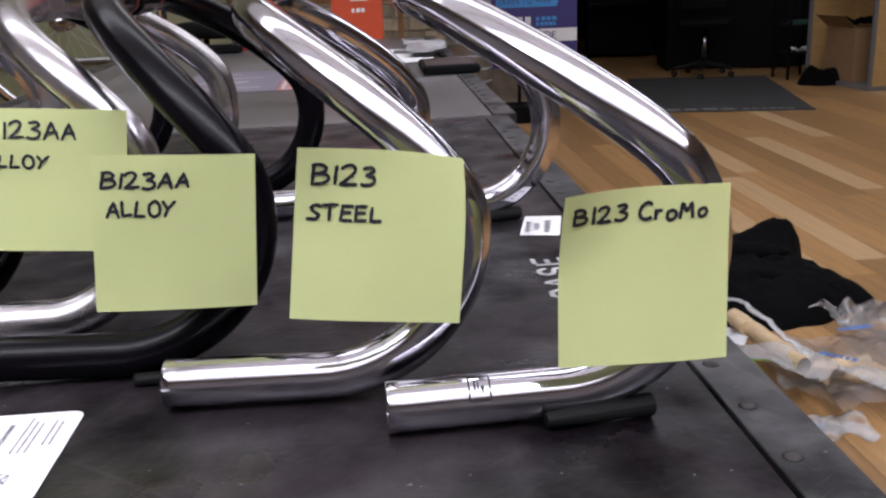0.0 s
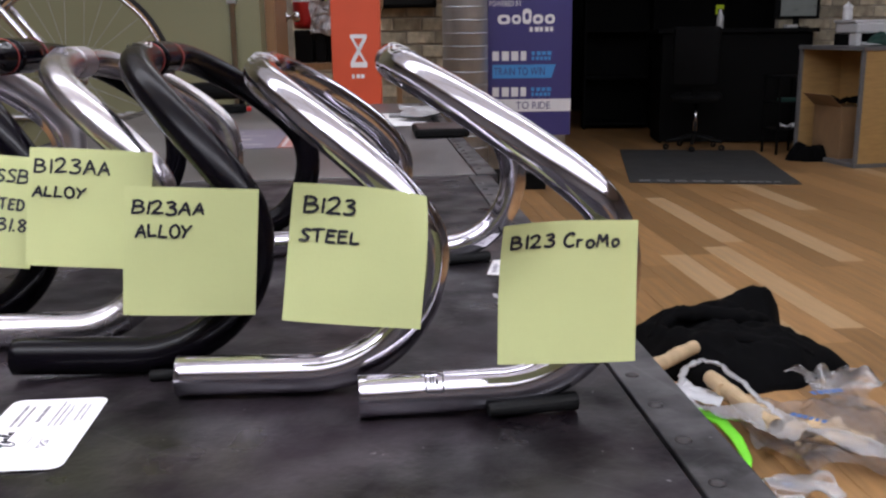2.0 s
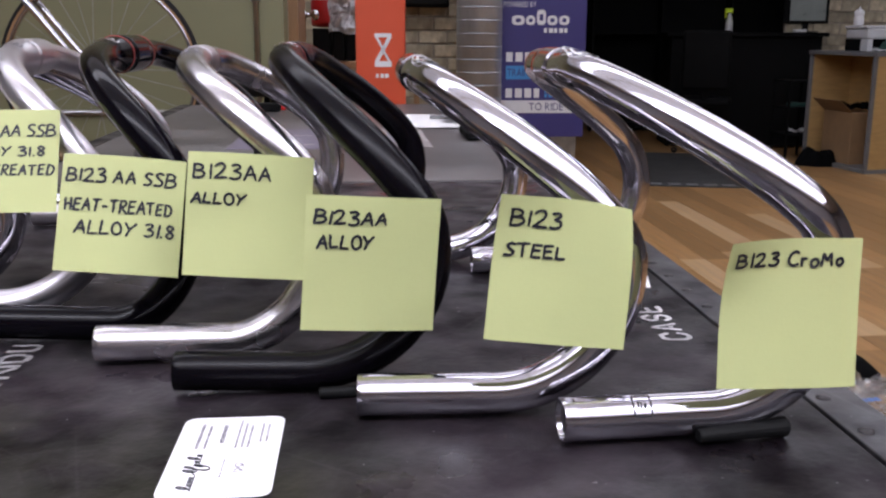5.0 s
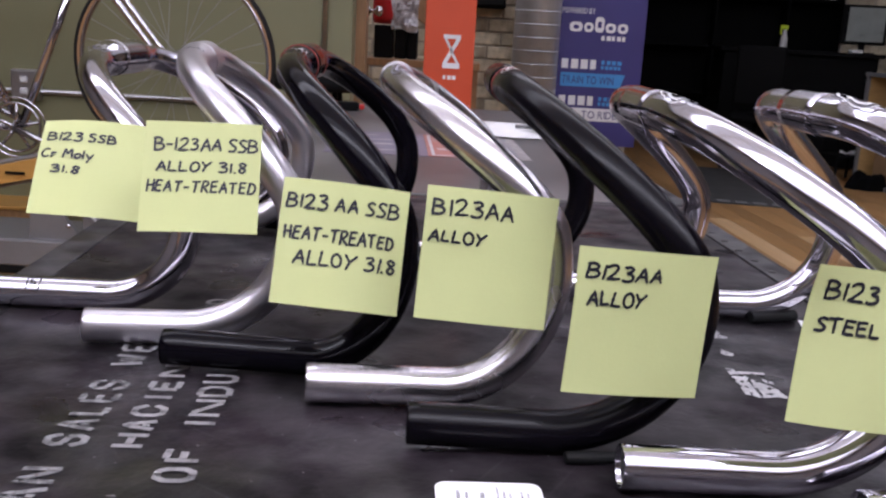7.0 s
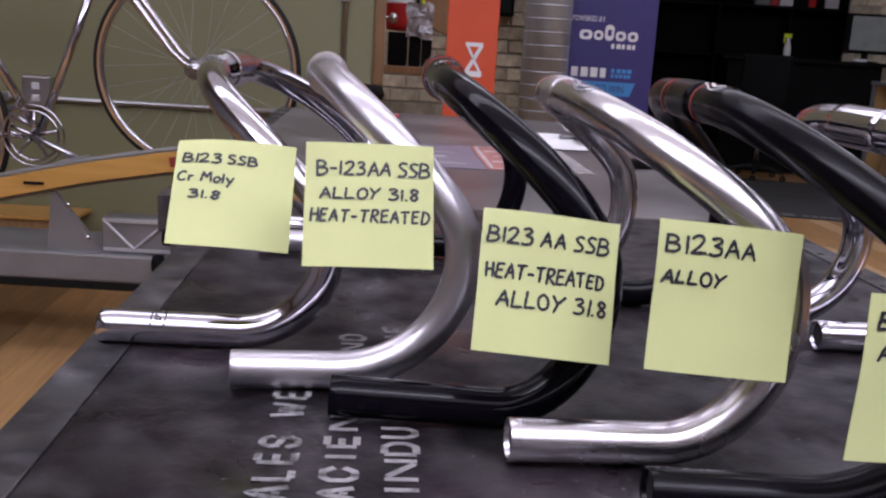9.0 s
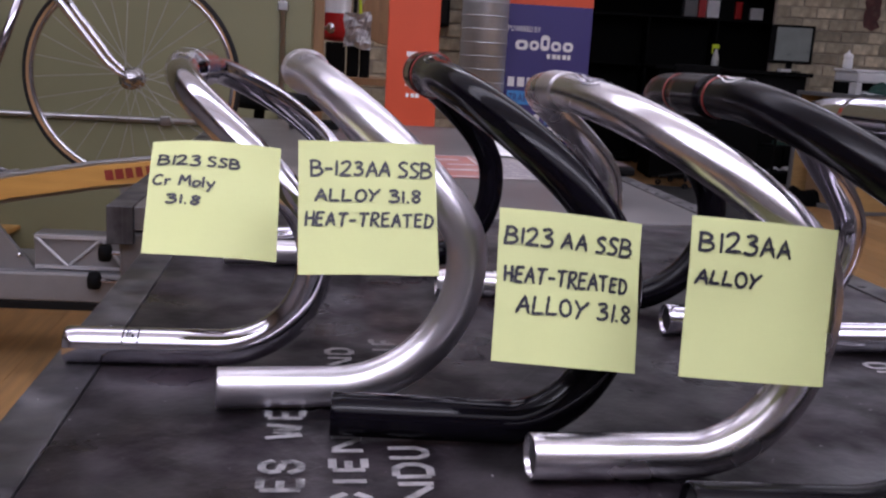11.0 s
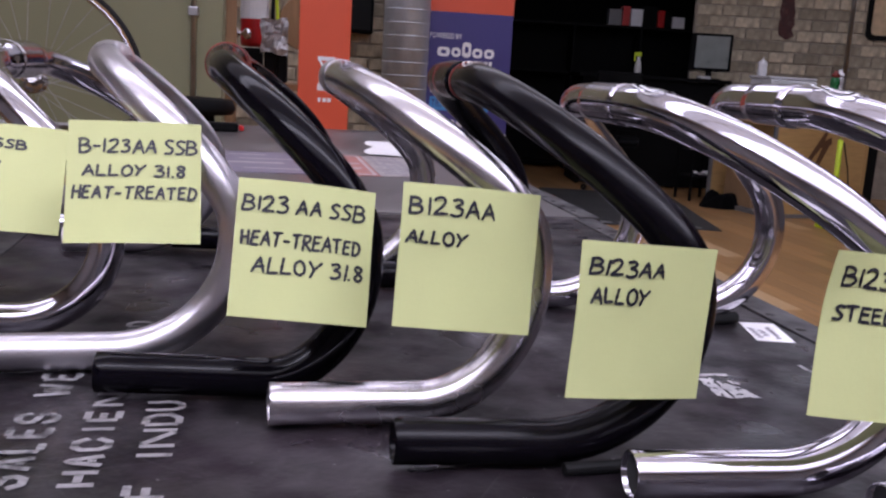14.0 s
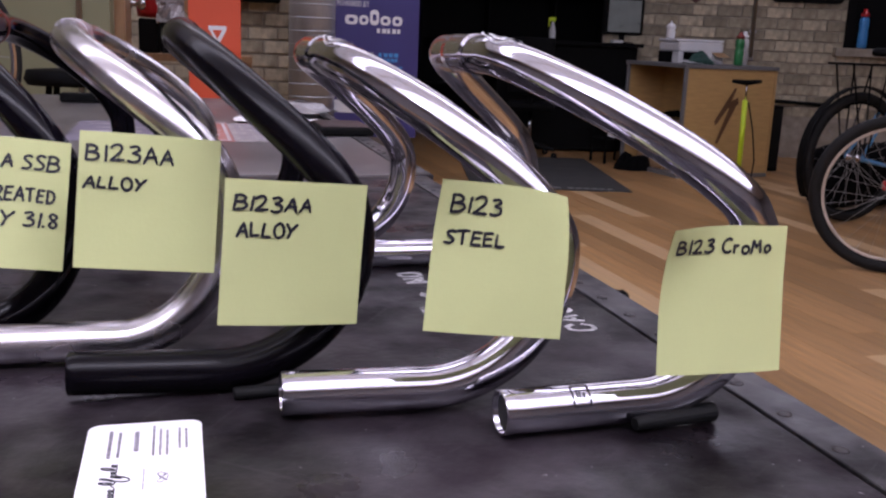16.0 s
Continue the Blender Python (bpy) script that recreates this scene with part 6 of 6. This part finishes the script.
while x < 1.0:
    w = rng.uniform(0.06, 0.16)
    h = rng.uniform(0.10, 0.24)
    if rng.random() > 0.25:
        solid("small_carton", box(0, w, 0, 0.14, 0, h, 0.003), rng.choice((M_RED_PAINT, M_PAPER, M_MATTE_BLACK, M_PAPER, M_GREY_EDGE)), "small product carton on the shelf unit", "carton", pose(3.15, 11.2, 1.701, 0, 0, -6) @ Matrix.Translation((x, 0.05, 0)), "cartons on the shelf unit")
    x += w + 0.015


def office_chair(m):
    t = thing("office_chair", "black office swivel chair on castors", "office chair", m)
    part("seat", box(-0.24, 0.24, -0.24, 0.24, 0.46, 0.54, 0.035, 3), M_MATTE_BLACK, t, smooth=True)
    part("backrest", box(-0.22, 0.22, 0.24, 0.30, 0.62, 1.16, 0.028, 3), M_MATTE_BLACK, t, smooth=True)
    part("back_bar", box(-0.03, 0.03, 0.20, 0.235, 0.46, 0.80, 0.01), M_MATTE_BLACK, t)
    part("gas_post", rod((0, 0, 0.12), (0, 0, 0.46), 0.022, 14), M_CHROME_DULL, t, smooth=True)
    for k in range(5):
        a = 2 * math.pi * k / 5 + 0.3
        leg = part("base_leg", sweep([(0.02 * math.cos(a), 0.02 * math.sin(a), 0.13), (0.28 * math.cos(a), 0.28 * math.sin(a), 0.085)], [0.028, 0.016], 10), M_RUBBER, t)
        part("castor", torus(0.018, 0.012, 16, 8, Matrix.Translation((0.28 * math.cos(a), 0.28 * math.sin(a), 0.031))), M_RUBBER, leg)


office_chair(pose(2.72, 9.25, 0, 0, 0, 160))
rk = thing("small_rack", "low black rack with white papers on its shelf", "rack", pose(3.49, 8.75, 0, 0, 0, 10))
for sx in (-0.15, 0.13):
    for sy in (0.0, 0.26):
        part("post", box(sx, sx + 0.02, sy, sy + 0.02, 0, 0.72), M_MATTE_BLACK, rk)
for z in (0.22, 0.46, 0.70):
    part("shelf", box(-0.15, 0.15, 0, 0.28, z, z + 0.015, 0.002), M_MATTE_BLACK, rk)
crumpled("white_papers", "crumpled white papers on the low rack", "papers", 0.16, 0.14, 0.07, M_PAPER, pose(3.51, 8.86, 0.237), 51, 8, 9)
solid("green_packet", box(-0.10, 0.10, -0.05, 0.05, 0, 0.035, 0.006), M_CLOTH_GREEN, "dull green packet on the low rack", "packet", pose(3.49, 8.86, 0.477))
heap("black_bag", "black bag slumped on the floor by the counter", "bag", (3.53, 8.38, 0.0), 0.21, 0.16, 0.17, M_CLOTH, 61, 10, 0.25, 0.6)


# ---- bicycles by the window ----
def city_bike(m, rack, label, R=0.365):
    t = thing("bicycle", label, "bicycle", m, "bicycles by the window")
    rear, front, bb = Vector((0, 0, R)), Vector((1.06, 0, R)), Vector((0.44, 0, 0.29))
    crown, head, seat = Vector((0.95, 0, 0.72)), Vector((0.91, 0, 0.90)), Vector((0.27, 0, 0.80))
    for c in (rear, front):
        wheel(t, c, R, M_TYRE, None, M_CREAM if not rack else M_MATTE_BLACK, 28, 0.028, 0.022)
    for n, a, b, r in (("down_tube", bb, crown, 0.019), ("seat_tube", bb, seat, 0.016), ("top_tube", seat + Vector((0.01, 0, -.05)), head + Vector((0, 0, -.04)), 0.016), ("head_tube", crown, head, 0.02)):
        part(n, rod(a, b, r, 16), M_BIKE_BLUE, t, smooth=True)
    for s in (-1, 1):
        part("chain_stay", rod(bb, rear + Vector((0, 0.06 * s, 0)), 0.010, 12), M_BIKE_BLUE, t, smooth=True)
        part("seat_stay", rod(seat + Vector((0, 0.02 * s, -.06)), rear + Vector((0, 0.06 * s, 0)), 0.009, 12), M_BIKE_BLUE, t, smooth=True)
        part("fork_blade", rod(crown + Vector((0, 0.05 * s, 0)), front + Vector((0, 0.055 * s, 0)), 0.013, 12, 0.008), M_BIKE_BLUE, t, smooth=True)
        part("crank_arm", rod(bb + Vector((0, -0.07 * s, 0)), bb + Vector((0.05 * s, -0.07 * s, -0.165 * s)), 0.011, 10), M_MATTE_BLACK, t, smooth=True)
    part("chainring", torus(0.09, 0.006, 36, 6, Matrix.Translation(bb + Vector((0, -0.05, 0)))), M_MATTE_BLACK, t)
    part("saddle", box(0.10, 0.38, -0.075, 0.075, 0.95, 1.0, 0.025, 3), M_MATTE_BLACK, t, smooth=True)
    part("seat_post", rod(seat, seat + Vector((-0.03, 0, 0.15)), 0.013, 12), M_MATTE_BLACK, t)
    part("stem", sweep([head, head + Vector((-0.01, 0, 0.10)), head + Vector((0.05, 0, 0.13))], 0.014, 10), M_MATTE_BLACK, t)
    part("handlebars", sweep([(0.88, -0.28, 1.04), (0.93, -0.15, 1.03), (0.96, 0, 1.03), (0.93, 0.15, 1.03), (0.88, 0.28, 1.04)], 0.012, 10), M_MATTE_BLACK, t)
    if not rack:
        part("rear_light", box(-0.05, -0.02, -0.02, 0.02, R + 0.02, R + 0.06, 0.006), M_RED_PAINT, t)
    if rack:
        pts = [(rear.x + (R + 0.03) * math.cos(radians(a)), 0, R + (R + 0.03) * math.sin(radians(a))) for a in range(20, 216, 6)]
        rings = []
        for x, y, z in pts:
            rings.append([(x, -0.026, z - 0.004), (x, 0.026, z - 0.004), (x, 0.018, z + 0.004), (x, -0.018, z + 0.004)])
        part("mudguard", rings_mesh(rings), M_MATTE_BLACK, t, "black mudguard")
        rc = part("rack", join(rod((-0.22, -0.06, 0.905), (0.24, -0.06, 0.905), 0.006, 8), rod((-0.22, 0.06, 0.905), (0.24, 0.06, 0.905), 0.006, 8), rod((-0.22, -0.06, 0.905), (-0.22, 0.06, 0.905), 0.006, 8)), M_MATTE_BLACK, t, "black luggage rack")
        for s in (-1, 1):
            for x in (-0.16, -0.02, 0.12):
                part("rack_strut", rod((x, 0.06 * s, 0.905), (x * 0.15, 0.075 * s, R + 0.02), 0.005, 8), M_MATTE_BLACK, rc)
        for x in (-0.12, 0.0, 0.12):
            part("rack_bar", rod((x, -0.06, 0.905), (x, 0.06, 0.905), 0.005, 8), M_MATTE_BLACK, rc)


PLACE = BENCH
city_bike(pose(2.685, 3.66, 0.0, 0, 0, -32), False, "sky blue bicycle with thick black tyres and cream rims", 0.355)
city_bike(pose(3.32, 4.86, 0.0, 0, 0, 12), True, "blue city bicycle with a black rack and mudguards", 0.375)


# an added bag-shaped lump that darkens the unclear area behind the bicycles
def dark_stand_in(m):
    t = thing("dark_stand_in", "added black lump that stands in for the dark area behind the bicycles", "bag", m)
    rng, rings = random.Random(4), []
    for i in range(13):
        u = i / 12
        k = (1 - abs(2 * u - 1) ** 5) ** 0.5 * 0.9 + 0.1
        ring = []
        for j in range(20):
            a = 2 * math.pi * j / 20
            y, z = 0.19 * math.cos(a), 0.20 + 0.20 * math.sin(a)
            ring.append((0.95 * (u - 0.5), y * k + rng.uniform(-0.008, 0.008), max(0.0, 0.2 + (z - 0.2) * (0.75 + 0.25 * k) + 0.012 * math.sin(u * 17 + j))))
        rings.append(ring)
    part("body", rings_mesh(rings), M_CLOTH, t, smooth=True)
    for x in (-0.18, 0.18):
        part("strap", sweep([(x, 0.195 * math.cos(a), 0.205 + 0.205 * math.sin(a)) for a in [radians(d) for d in range(-60, 241, 20)]], 0.012, 8, squash=0.5), M_RUBBER, t, "black band around the added lump")


dark_stand_in(pose(3.82, 5.40, 0.0, 0, 0, 12))
